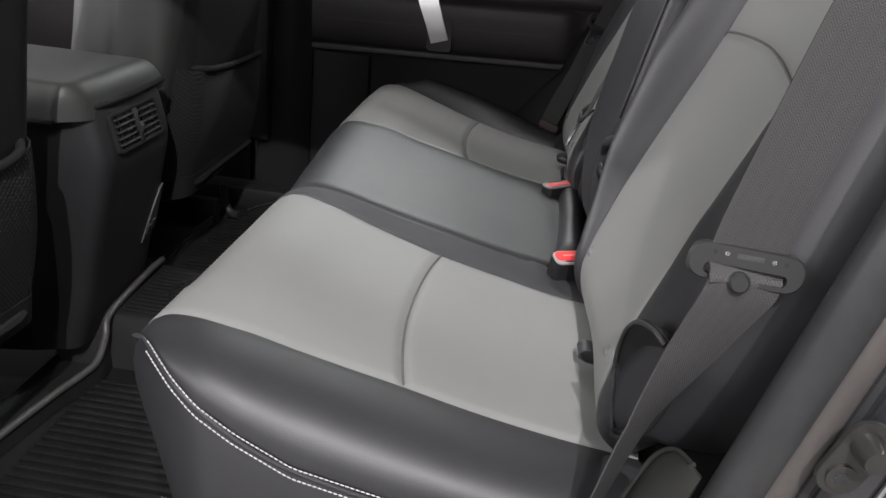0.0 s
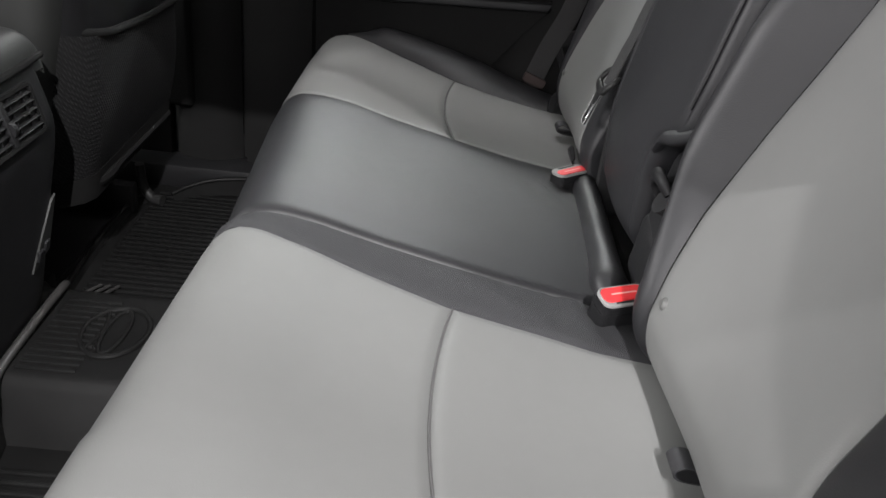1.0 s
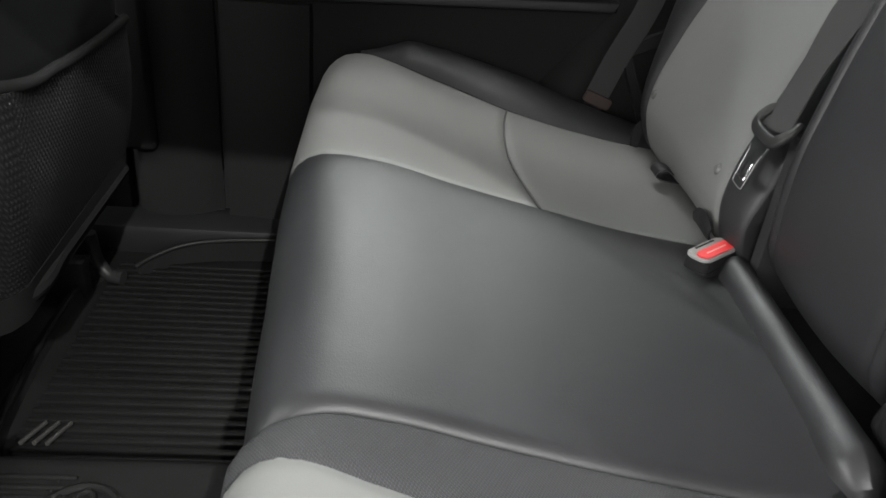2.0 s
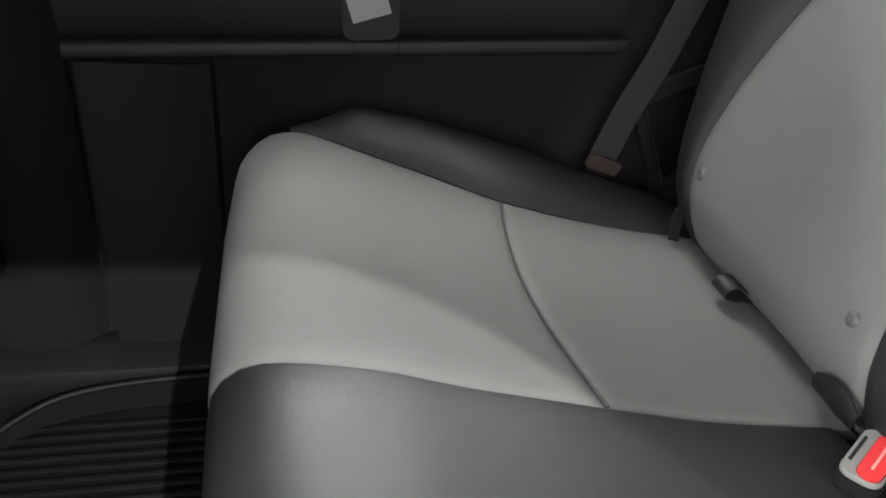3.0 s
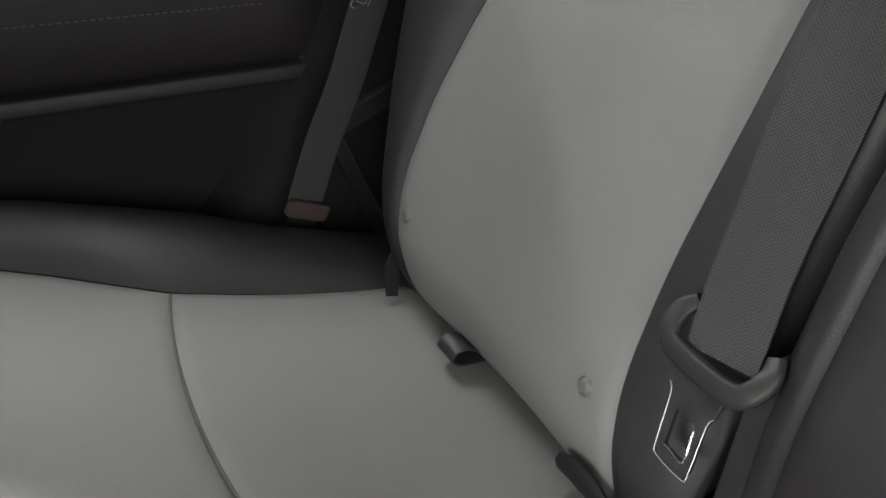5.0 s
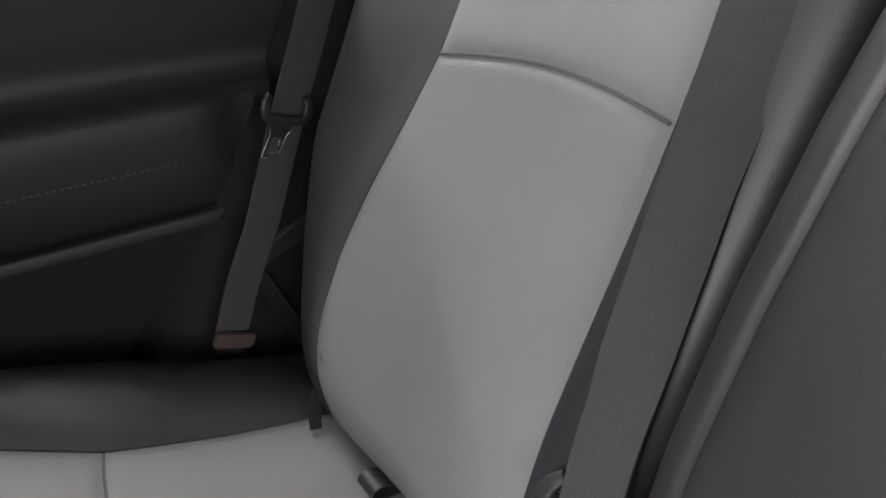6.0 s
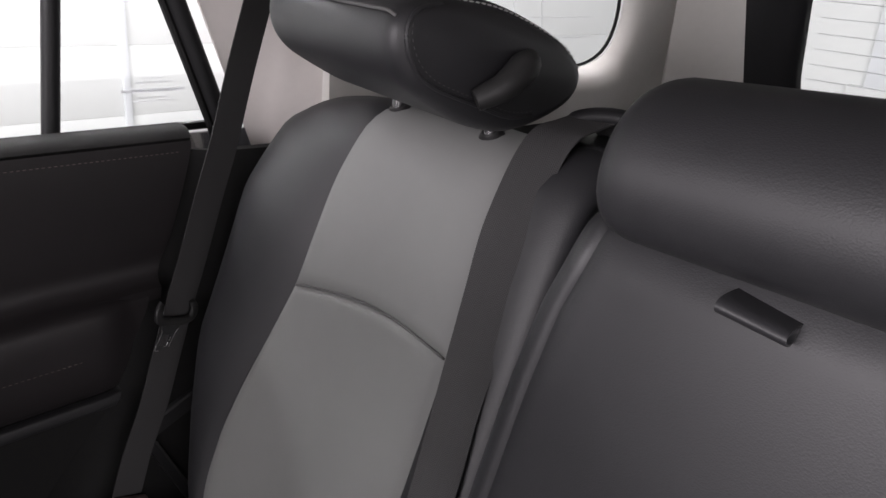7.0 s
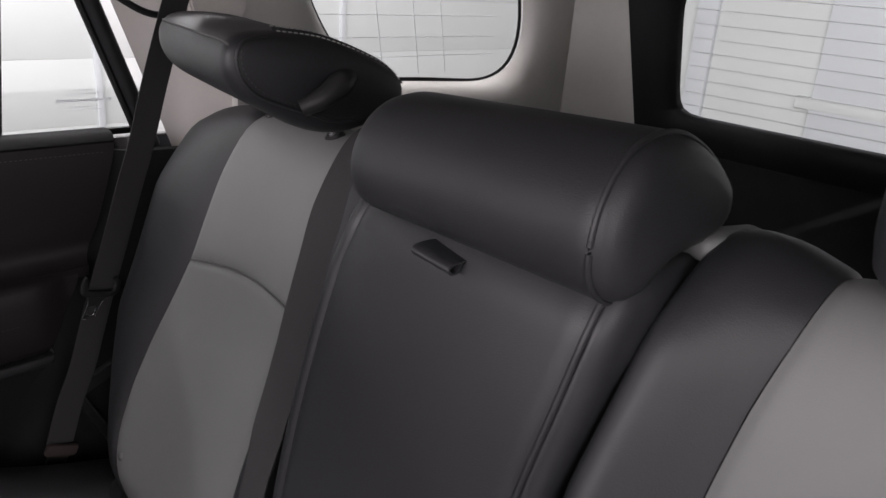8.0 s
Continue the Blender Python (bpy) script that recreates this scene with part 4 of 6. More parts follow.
for f in np.linspace(0.06, 1, 22):
    d = 0.001 - 0.008 * np.sin(np.pi * f) ** 0.8 - 0.001 * f
    y = gy + 0.021 + (FAR_IN(s) - gy - 0.021) * f
    crease = np.exp(-((x + 0.058) / 0.030) ** 2 - ((y - 0.165) / 0.030) ** 2)
    ahead = nose_back(x_bare, y, z) - nose_back(x_bare, -0.05, z)
    rows.append(np.stack([x + ahead + nx * d, y, z + nz * d + 0.0042 * crease * np.sin(150 * x - 230 * y)], 1))
sheet("middle_panel", np.stack(rows), BLACK, far_c, (0, 0, 1), 0.012, (0, 0, 0, 0.003), 0.005, label="plain black vinyl middle panel")
# rolled flap at the back of the middle panel
rl, _ = dense([(-0.024, 0.320), (-0.019, 0.340), (-0.004, 0.350), (0.011, 0.344), (0.026, 0.320)], 6)
rows = []
for f in np.linspace(0, 1, 34):
    k = min(1.0, f / 0.10, (1 - f) / 0.06) ** 0.5
    wide = 1 + 0.16 * math.exp(-((f - 0.12) / 0.10) ** 2)
    crease = 0.0016 * np.sin(120 * f + 160 * rl[:, 0]) * math.exp(-((f - 0.08) / 0.07) ** 2)
    rows.append(np.stack([(rl[:, 0] - 0.001) * wide * (0.35 + 0.65 * k) + 0.014 * (f - 0.5), np.full(len(rl), -0.140 + 0.360 * f), 0.318 + (rl[:, 1] - 0.318) * k + crease], 1))
rows = np.stack(rows)
sheet("rear_roll", rows, BLACK, far_c, (0, 0, 1), 0.006, label="rolled vinyl flap")

tagged(strap_loop((0.002, -0.422, 0.330), (0, -1, 0), "short black webbing loop in the crease of the cushion"), group="strap loops")
tagged(strap_loop((-0.003, 0.453, 0.329), (0, -1, 0), "short black webbing loop in the crease of the cushion"), group="strap loops")
for y0_, y1_ in ((0.588, 0.560),):
    ft = base("cover_tab", "black vinyl tab tucked under the backrest", "tab", (0.0, y0_, 0.34), group="cover tabs")
    sheet("tab", ribbon([(0.004, y0_, 0.366), (-0.010, (y0_ + y1_) / 2, 0.350), (-0.016, y1_, 0.328)], (-0.5, 0.3, 0.8), [0.006, 0.016, 0.012], per=6), PLASTIC, ft, (-1, 0, 0), 0.004)
ft = base("cover_tab", "flat black plastic flap in the crease under the backrest", "tab", (-0.01, 0.27, 0.34), group="cover tabs")
rows = np.stack([np.stack([np.array([-0.006, -0.015, -0.018, -0.015]) + 0.004 * abs(f - 0.5), np.full(4, 0.298 - 0.054 * f), 0.334 + np.array([0.0, 0.012, 0.026, 0.034]) * (0.45 + 0.55 * math.sin(math.pi * (0.15 + 0.7 * f)))], 1) for f in np.linspace(0, 1, 12)])
sheet("flap", rows, PLASTIC, ft, (-1, 0, 0), 0.003)

# ---- backrests ----
BL, BS = dense([(0.09, 0.28), (0.045, 0.300), (0.006, 0.335), (-0.006, 0.375), (0.0, 0.41), (0.024, 0.475), (0.050, 0.545), (0.088, 0.645), (0.117, 0.725), (0.150, 0.815),
                (0.176, 0.875), (0.198, 0.908), (0.232, 0.925), (0.272, 0.922), (0.30, 0.90), (0.312, 0.85), (0.30, 0.70)], 14)
TZ = int(np.argmax(BL[:, 1]))
BTOP = BS[TZ]


def bz(z):
    return np.interp(z, BL[:TZ + 1, 1], BS[:TZ + 1])


def back(s):
    return np.interp(s, BS, BL[:, 0]), np.interp(s, BS, BL[:, 1])


def height(s):
    _, z = back(s)
    return np.where(s > BTOP, 0.93 + (s - BTOP), z)


B_OUT = lambda s: soft(height(s), [0.28, 0.36, 0.39, 0.42, 0.45, 0.51, 0.58, 0.65, 0.713, 0.84, 0.90, 1.2], [0.535, 0.560, 0.576, 0.590, 0.597, 0.597, 0.583, 0.562, 0.544, 0.536, 0.524, 0.50], 15)
B_OUTN = lambda s: soft(height(s), [0.28, 0.37, 0.40, 0.43, 0.47, 0.55, 0.65, 0.72, 0.80, 0.86, 0.91, 1.2], [0.565, 0.590, 0.589, 0.574, 0.561, 0.559, 0.557, 0.558, 0.552, 0.546, 0.522, 0.50], 15)
B_INF = lambda s: soft(height(s), [0.28, 0.38, 0.42, 0.50, 0.72, 0.82, 0.91, 1.2], [0.245, 0.256, 0.276, 0.286, 0.287, 0.292, 0.302, 0.305])
B_INN = lambda s: soft(height(s), [0.28, 0.40, 0.43, 0.49, 0.60, 0.67, 0.72, 0.78, 0.84, 0.90, 1.2], [0.252, 0.249, 0.236, 0.222, 0.228, 0.237, 0.243, 0.247, 0.255, 0.268, 0.295], 15)
SB0, SB1 = bz(0.315), min(1.0, BTOP + 0.13)


def back_panel(a, b, s0, s1, nu, nv, sg):
    u, v = np.meshgrid(ease(nu), ease(nv), indexing="ij")
    s0v = s0(v) if callable(s0) else s0
    s1v = s1(v) if callable(s1) else s1
    s = s0v + (s1v - s0v) * u
    y0, y1 = a(s), b(s)
    y = sg * (y0 + (y1 - y0) * v)
    x, z = back(s)
    x = x + 0.006 * np.sin(np.pi * v) ** 2
    return np.stack([x, y, z], 2)


def profile_normal(s):
    x0, z0 = back(s - 0.004)
    x1, z1 = back(s + 0.004)
    tx, tz = x1 - x0, z1 - z0
    ln = np.hypot(tx, tz)
    return -tz / ln, tx / ln


def roll(a, edge_y, s0, s1, sg, depth, crown, n=60, wall=0.07, flat=1.0):
    """A bolster from an insert's edge round to the side of a backrest."""
    s = s0 + (s1 - s0) * ease(n)
    x, z = back(s)
    nx, nz = profile_normal(s)
    y0 = a(s)
    e = edge_y(height(s)) if callable(edge_y) else np.full_like(s, edge_y)
    rows = []
    for an in np.linspace(0, np.pi / 2, 16):
        y = y0 + (e - y0) * np.sin(an)
        d = -depth * (1 - np.cos(an)) + crown * np.sin(2 * an) * np.clip((height(s) - 0.36) / 0.22, 0.15, 1) * np.interp(height(s), [0.78, 0.91], [1.0, flat])
        rows.append(np.stack([x + nx * d, sg * y, z + nz * d], 1))
    tuck_in = 0.014 * np.sign(y0 - e)
    wall = np.interp(height(s), [0.28, 0.38, 0.46, 0.78, 0.86, 1.2], [0.02, 0.035, wall, wall, 0.03, 0.02])
    rows.append(np.stack([x - nx * (depth + wall), sg * (e + tuck_in), z - nz * (depth + wall)], 1))
    return np.stack(rows)


def lip_roll(a, edge_y, s0, s1, sg, n=60, r=0.011):
    """A border that rises towards the backrest's inner side and rolls over there."""
    s = s0 + (s1 - s0) * ease(n)
    x, z = back(s)
    nx, nz = profile_normal(s)
    y0 = a(s)
    hgt = height(s)
    e = edge_y(hgt)
    h = np.interp(hgt, [0.28, 0.40, 0.46, 0.53, 0.66, 0.86, 0.93, 1.0], [0.0, 0.004, 0.018, 0.036, 0.050, 0.040, 0.014, 0.0])
    rows = []
    for f in np.linspace(0, 1, 12):
        d = h * (3 * f * f - 2 * f ** 3) + 0.006 * np.sin(np.pi * f)
        y = y0 + (e + r - y0) * f
        rows.append(np.stack([x + nx * d, sg * y, z + nz * d], 1))
    for an in np.linspace(0.2, 1, 7) * np.pi / 2:
        d = h - r * (1 - np.cos(an))
        y = e + r - r * np.sin(an)
        rows.append(np.stack([x + nx * d, sg * y, z + nz * d], 1))
    rows.append(np.stack([np.minimum(x + nx * h + 0.14, 0.30), sg * e, np.minimum(z + nz * h - 0.02, 0.87)], 1))
    return np.stack(rows)


def seam_b(v):
    return bz(0.712 + 0.014 * (1 - v) + 0.012 * (1 - (2 * v - 1) ** 2))


def taller(p, sg):
    """The near backrest stands a little higher than the far one."""
    f = np.clip((p[..., 2] - 0.72) / 0.19, 0, 1)
    p[..., 2] += (0.014 if sg < 0 else -0.004) * f * f * (3 - 2 * f)
    return p


def outboard(sg, b_out, b_in, inner_y, label):
    bk = block(0.16, 0.40, 0.52, 0.03, 3)
    bk.transform(Matrix.Translation((0.245, sg * 0.44, 0.60)) @ Matrix.Rotation(radians(19), 4, "Y"))
    ob = part("backrest", bk, CARPET, far_seat if sg > 0 else near_seat, label)
    sheet("lower_insert", taller(back_panel(b_out, b_in, SB0, lambda v: seam_b(1 - v), 50, 40, sg), sg), GREY, ob, (-1, 0, 0), 0.012, (0, 0.0035, 0.003, 0.003), 0.006, label="light grey vinyl insert")
    sheet("upper_insert", taller(back_panel(b_out, b_in, lambda v: seam_b(1 - v), SB1, 34, 40, sg), sg), GREY, ob, (-1, 0, 0.4), 0.012, (0.0035, 0, 0.003, 0.003), 0.006, label="light grey vinyl insert")
    v_ = np.linspace(0.01, 0.99, 26)
    q_ = seam_b(1 - v_)
    xq, zq = back(q_)
    yq = sg * (b_out(q_) + (b_in(q_) - b_out(q_)) * v_)
    part("seam", tube(np.stack([xq + 0.006 * np.sin(np.pi * v_) ** 2 + 0.0010, yq, zq - 0.0004], 1), 0.0014, 8, 2), GREYTHREAD, ob, "fine dark seam")
    wide = 0.022 if sg > 0 else 0.0
    outer = lambda z: np.interp(z, [0.28, 0.40, 0.50, 0.60, 0.80, 0.88, 0.93, 1.2], [0.60, 0.660, 0.705 + 0.2 * wide, 0.728 + 0.8 * wide, 0.725 + 1.3 * wide, 0.705 + 1.5 * wide, 0.685 + wide, 0.68 + wide])
    sheet("outer_bolster", taller(roll(b_out, outer, SB0, SB1, sg, 0.065, 0.024 if sg > 0 else 0.044, flat=0.0 if sg > 0 else 1.0), sg), BLACK, ob, (-1, sg * 0.6, 0), 0.01, (0.003, 0, 0, 0), 0.005, label="smooth black bolster")
    inner = lip_roll(b_in, inner_y, SB0, SB1, sg) if sg < 0 else roll(b_in, inner_y, SB0, SB1, sg, 0.012, 0.011, wall=0.12)
    sheet("inner_bolster", taller(inner, sg), BLACK, ob, (-1, -sg * 0.6, 0), 0.008, (0.003, 0, 0, 0), 0.005, label="smooth black border")
    for yy in (0.300 if sg > 0 else 0.270, 0.566 if sg > 0 else 0.545):
        q = bz(0.411)
        px, pz = back(q)
        nx_, nz_ = profile_normal(np.array([q]))
        m = axes((px, sg * yy, pz), (0, 1, 0), (nx_[0], 0, nz_[0]))
        part("button", join(tube([m @ Vector((0, 0, -0.004)), m @ Vector((0, 0, 0.0015)), m @ Vector((0, 0, 0.0026)), m @ Vector((0, 0, 0.0030))], [0.0080, 0.0080, 0.0068, 0.004], 18, 3)), BUTTON, ob, "round grey push button")
    return ob


part("support", block(0.12, 1.42, 0.28, 0.01, 2, Matrix.Translation((0.105, 0.0, 0.155))), CARPET, far_seat)
far_b = outboard(1, B_OUT, B_INF, 0.201, "grey and black vinyl backrest beside the closed door")
near_b = outboard(-1, B_OUTN, B_INN, lambda z: np.interp(z, [0.28, 0.40, 0.47, 0.56, 0.75, 0.83, 0.90, 1.2], [0.205, 0.200, 0.183, 0.161, 0.159, 0.171, 0.180, 0.188]), "grey and black vinyl backrest beside the open doorway")
part("inner_side", block(0.15, 0.05, 0.50, 0.01, 2, Matrix.Translation((0.262, -0.180, 0.60)) @ Matrix.Rotation(radians(16), 4, "Y")), CARPET, near_b)
# release pocket at the foot of the near backrest
pk_ = base("hinge_cover", "black oval plastic cover at the foot of the backrest", "cover", (0.03, -0.64, 0.33))
top_, _ = dense([(0.008, -0.634, 0.375), (0.003, -0.626, 0.405), (-0.001, -0.620, 0.440), (-0.002, -0.632, 0.476), (-0.002, -0.652, 0.500), (0.001, -0.674, 0.516), (0.009, -0.697, 0.522), (0.020, -0.715, 0.515)], 8)
low_, _ = dense([(0.009, -0.636, 0.372), (0.012, -0.646, 0.376), (0.016, -0.658, 0.384), (0.022, -0.670, 0.396), (0.026, -0.682, 0.412), (0.029, -0.694, 0.432), (0.030, -0.706, 0.458), (0.026, -0.716, 0.490)], 8)
well = np.stack([top_ * (1 - f) + low_ * f + np.array([0.022 * math.sin(math.pi * min(1, 1.15 * f)) ** 0.7, 0.010 * math.sin(math.pi * f), 0]) for f in np.linspace(0, 1, 14)])
sheet("cup", well, PLASTIC, pk_, (-0.8, -0.6, 0), 0.004, label="dished black cup")
part("rim", tube(top_[::3] + np.array([-0.0025, -0.0015, 0.001]), 0.0023, 8, 2), LATCH, pk_, "raised grey-black rim")
part("lower_rim", tube(low_[::4] + np.array([-0.003, -0.003, 0.0]), 0.0035, 8, 2), PLASTIC, pk_)
for yy in (0.507, 0.359):
    g = tube([(0.234, yy, 0.905), (0.231, yy, 0.919), (0.229, yy, 0.924)], [0.018, 0.017, 0.010], 16, 3)
    part("post_guide", g, LATCH, far_b)
rel = tube([(0.215, 0.60, 0.888), (0.225, 0.61, 0.899), (0.25, 0.615, 0.896)], [0.008, 0.010, 0.006], 10, 4)
part("release_tab", join(rel, block(0.06, 0.035, 0.006, 0.002, 2, Matrix.Translation((0.235, 0.605, 0.887)))), PLASTIC, far_b, "small black release lever")

# middle backrest
ML, MS = dense([(0.10, 0.315), (0.05, 0.335), (0.024, 0.365), (0.016, 0.40), (0.013, 0.48), (0.024, 0.56), (0.052, 0.72), (0.080, 0.86), (0.094, 0.905), (0.120, 0.928), (0.18, 0.935), (0.24, 0.92), (0.26, 0.86)], 14)
mid_b = part("middle_backrest", block(0.10, 0.20, 0.46, 0.02, 3, Matrix.Translation((0.145, 0.04, 0.66)) @ Matrix.Rotation(radians(11), 4, "Y")), CARPET, far_seat, "narrow plain black vinyl backrest")
mz = lambda z: np.interp(z, ML[:np.argmax(ML[:, 1]) + 1, 1], MS[:np.argmax(ML[:, 1]) + 1])
s = 0.98 * np.linspace(0, 1, 96)
x, z = np.interp(s, MS, ML[:, 0]), np.interp(s, MS, ML[:, 1])
tx, tz = np.gradient(x), np.gradient(z)
ln = np.hypot(tx, tz)
nx, nz = -tz / ln, tx / ln
zz = np.where(s > mz(0.93), 0.95, z)
yr = soft(zz, [0.30, 0.46, 0.515, 0.545, 0.60, 0.755, 0.83, 0.89, 1.0], [-0.045, -0.055, -0.073, -0.137, -0.146, -0.152, -0.165, -0.174, -0.180], 15)
yl = soft(zz, [0.30, 0.58, 0.68, 0.78, 0.85, 0.89, 1.0], [0.188, 0.190, 0.184, 0.173, 0.162, 0.150, 0.138], 15)
rows = []
for side in (1,):
    xin, zin = x + (0.17 - x) * 0.6, z - np.maximum(0, z - 0.84) * 0.6
    rows.append(np.stack([xin, yr, zin], 1))
    for an in np.linspace(0, 1, 8) * np.pi / 2:
        d = 0.022 * (1 - np.sin(an))
        rows.append(np.stack([x - nx * d, yr + 0.015 * (1 - np.cos(an)), z - nz * d], 1))
    rows.append(np.stack([x - nx * 0.003, yr + 0.019, z - nz * 0.003], 1))
    for f in np.linspace(0.03, 0.97, 26):
        d = -0.006 * np.sin(np.pi * f)
        rows.append(np.stack([x - nx * d, (yr + 0.019) * (1 - f) + (yl - 0.026) * f, z - nz * d], 1))
    rows.append(np.stack([x - nx * 0.003, yl - 0.026, z - nz * 0.003], 1))
    for an in np.linspace(1, 0, 8) * np.pi / 2:
        d = 0.022 * (1 - np.sin(an))
        rows.append(np.stack([x - nx * d, yl - 0.022 * (1 - np.cos(an)), z - nz * d], 1))
    rows.append(np.stack([xin, yl, zin], 1))
sheet("cover", np.stack(rows), BLACK, mid_b, (-1, 0, 0), 0.008)
part("piping", tube([(xx - 0.002, yy_ + 0.017, zz_) for xx, yy_, zz_ in zip(x[34:84:4], yr[34:84:4], z[34:84:4])], 0.003, 8, 4), BLACK, mid_b)
part("inner_side", block(0.13, 0.018, 0.21, 0.002, 1, Matrix.Translation((0.083, 0.1880, 0.395))), CARPET, mid_b)
# hinge and buckle housing in the corner cut out of the middle backrest
hc = base("hinge_cover", "black moulded hinge cover in the corner of the middle backrest", "cover", (0.03, -0.11, 0.35))
part("housing", block(0.075, 0.100, 0.185, 0.024, 4, Matrix.Translation((0.062, -0.112, 0.420)) @ Matrix.Rotation(radians(10), 4, "Y")), PLASTIC, hc)
hood = [(0.026, -0.094, 0.452), (0.019, -0.093, 0.470), (0.015, -0.099, 0.482), (0.014, -0.112, 0.487), (0.016, -0.126, 0.484), (0.022, -0.138, 0.474)]
part("hood", tube(hood, [0.003, 0.005, 0.0065, 0.0068, 0.006, 0.004], 12, 6, squash=1.4), PLASTIC, hc, "rounded hood over the hinge")
# solid matt black disc stands in for the shaded hollow
part("shade_disc", tube([(0.040, -0.117, 0.459), (0.0265, -0.117, 0.460), (0.0250, -0.117, 0.4602)], [0.021, 0.021, 0.019], 20, 3), CARPET, hc, "dark disc for the shade of the hollow under the hood")
part("foot", block(0.050, 0.075, 0.10, 0.016, 4, Matrix.Translation((0.044, -0.096, 0.372)) @ Matrix.Rotation(radians(12), 4, "X")), PLASTIC, hc)
fl, _ = dense([(0.020, -0.060, 0.505), (0.018, -0.085, 0.526), (0.022, -0.120, 0.538), (0.034, -0.160, 0.560)], 8)
sheet("flap", np.stack([fl + 0.62 * np.array(o) for o in ((0.020, 0, 0.016), (0.008, 0, 0.014), (-0.004, 0, 0.008), (-0.011, 0, -0.002), (-0.010, 0, -0.012), (-0.002, 0, -0.018), (0.010, 0, -0.016))]), BLACK, hc, (-1, 0, 0.6), 0.004, label="folded edge of the vinyl above the hinge")

# ---- headrests ----
def pillow(prof, y0, y1, r, ny=26):
    """A closed outline in x and z drawn out across, with its ends rounded off by r."""
    q = np.array(prof, float)
    for _ in range(2):
        q = np.stack([0.75 * q + 0.25 * np.roll(q, -1, 0), 0.25 * q + 0.75 * np.roll(q, -1, 0)], 1).reshape(-1, 2)
    c = q.mean(0)
    rows = []
    ts = ease(ny)
    for t in ts:
        y = y0 + (y1 - y0) * t
        e = min(y - y0, y1 - y)
        k = 0.0 if e >= r else r - math.sqrt(max(r * r - (r - e) ** 2, 0))
        d = q - c
        l = np.linalg.norm(d, axis=1, keepdims=True)
        p_ = c + d * np.maximum(l - k, 0.02) / l
        rows.append(np.stack([p_[:, 0], np.full(len(p_), y), p_[:, 1]], 1))
    return np.stack(rows)


def capped(p):
    n, k = p.shape[:2]
    v = p.reshape(-1, 3)
    f = [(i * k + j, i * k + (j + 1) % k, (i + 1) * k + (j + 1) % k, (i + 1) * k + j) for i in range(n - 1) for j in range(k)]
    bm = bmesh.new()
    vs = [bm.verts.new(q) for q in v]
    for q in f:
        bm.faces.new([vs[a] for a in q])
    bm.faces.new(vs[:k][::-1])
    bm.faces.new(vs[-k:])
    bmesh.ops.recalc_face_normals(bm, faces=bm.faces[:])
    return bm


mh = base("headrest", "broad rounded black vinyl headrest of the middle seat", "headrest", (0.15, 0.0, 0.93), group="headrests")
MP = [(0.100, 0.910), (0.068, 0.935), (0.064, 0.975), (0.078, 1.012), (0.105, 1.036), (0.150, 1.042), (0.200, 1.024), (0.243, 0.992), (0.250, 0.962), (0.225, 0.945), (0.17, 0.935), (0.13, 0.918)]
MP = [(a_, 0.91 + (b_ - 0.91) * 0.86) for a_, b_ in MP]
mp_ = pillow(MP, -0.180, 0.122, 0.026, 30)
mp_[..., 2] = 0.91 + (mp_[..., 2] - 0.91) * (1 + 0.15 * (0.122 - mp_[..., 1]) / 0.302)
part("cushion", capped(mp_), BLACK, mh)
mq = np.array(MP)
for _ in range(2):
    mq = np.stack([0.75 * mq + 0.25 * np.roll(mq, -1, 0), 0.25 * mq + 0.75 * np.roll(mq, -1, 0)], 1).reshape(-1, 2)
mc = mq.mean(0)
mr = [mc + (a_ - mc) * (1 - 0.0012 / np.linalg.norm(a_ - mc)) for a_ in np.vstack([mq[6:], mq[:7]])]
part("piping", tube([(a_[0], -0.162, 0.91 + (a_[1] - 0.91) * 1.142) for a_ in mr], 0.0026, 8, 2), BLACK, mh)
for yy in (0.06, -0.06):
    part("post", tube([(0.19, yy, 0.90), (0.19, yy, 0.98)], 0.006, 12, 3), STEEL, mh)
lp = base("strap_loop", "black vinyl pull tab under the middle headrest", "strap", (0.07, 0.0, 0.90))
prof_, _ = dense([(0.10, 0.911), (0.080, 0.912), (0.068, 0.911), (0.0635, 0.907), (0.066, 0.9025), (0.072, 0.9015), (0.078, 0.905), (0.081, 0.909)], 8)
sheet("webbing", np.stack([np.stack([prof_[:, 0] + 0.004 * f, np.full(len(prof_), 0.014 - 0.043 * f), prof_[:, 1] - 0.006 * f], 1) for f in np.linspace(0, 1, 6)]), BLACK, lp, (-1, 0, 0.5), 0.002)

fh = base("headrest", "black vinyl headrest with white stitching folded forward", "headrest", (0.2, 0.43, 0.93), group="headrests")
FP = [(0.066, 0.986), (0.050, 1.010), (0.050, 1.038), (0.068, 1.054), (0.112, 1.056), (0.170, 1.049), (0.225, 1.033), (0.275, 1.012), (0.303, 0.988), (0.296, 0.961), (0.256, 0.943), (0.200, 0.932), (0.148, 0.942), (0.098, 0.967)]
pl = pillow(FP, 0.302, 0.572, 0.020, 30)
pl[:, :, 0] += 0.16 * (pl[:, :, 1] - 0.302)
part("cushion", capped(pl), BLACK, fh)
fq = np.array(FP)
fc = fq.mean(0)
e1 = [(p0 + 0.002, 0.318, p1 + 0.001) for p0, p1 in (fc + (fq[4:9] - fc) * 0.99)]
part("seam", tube([(a, 0.322, b) for a, _, b in e1], 0.0025, 8, 6), BLACK, fh)
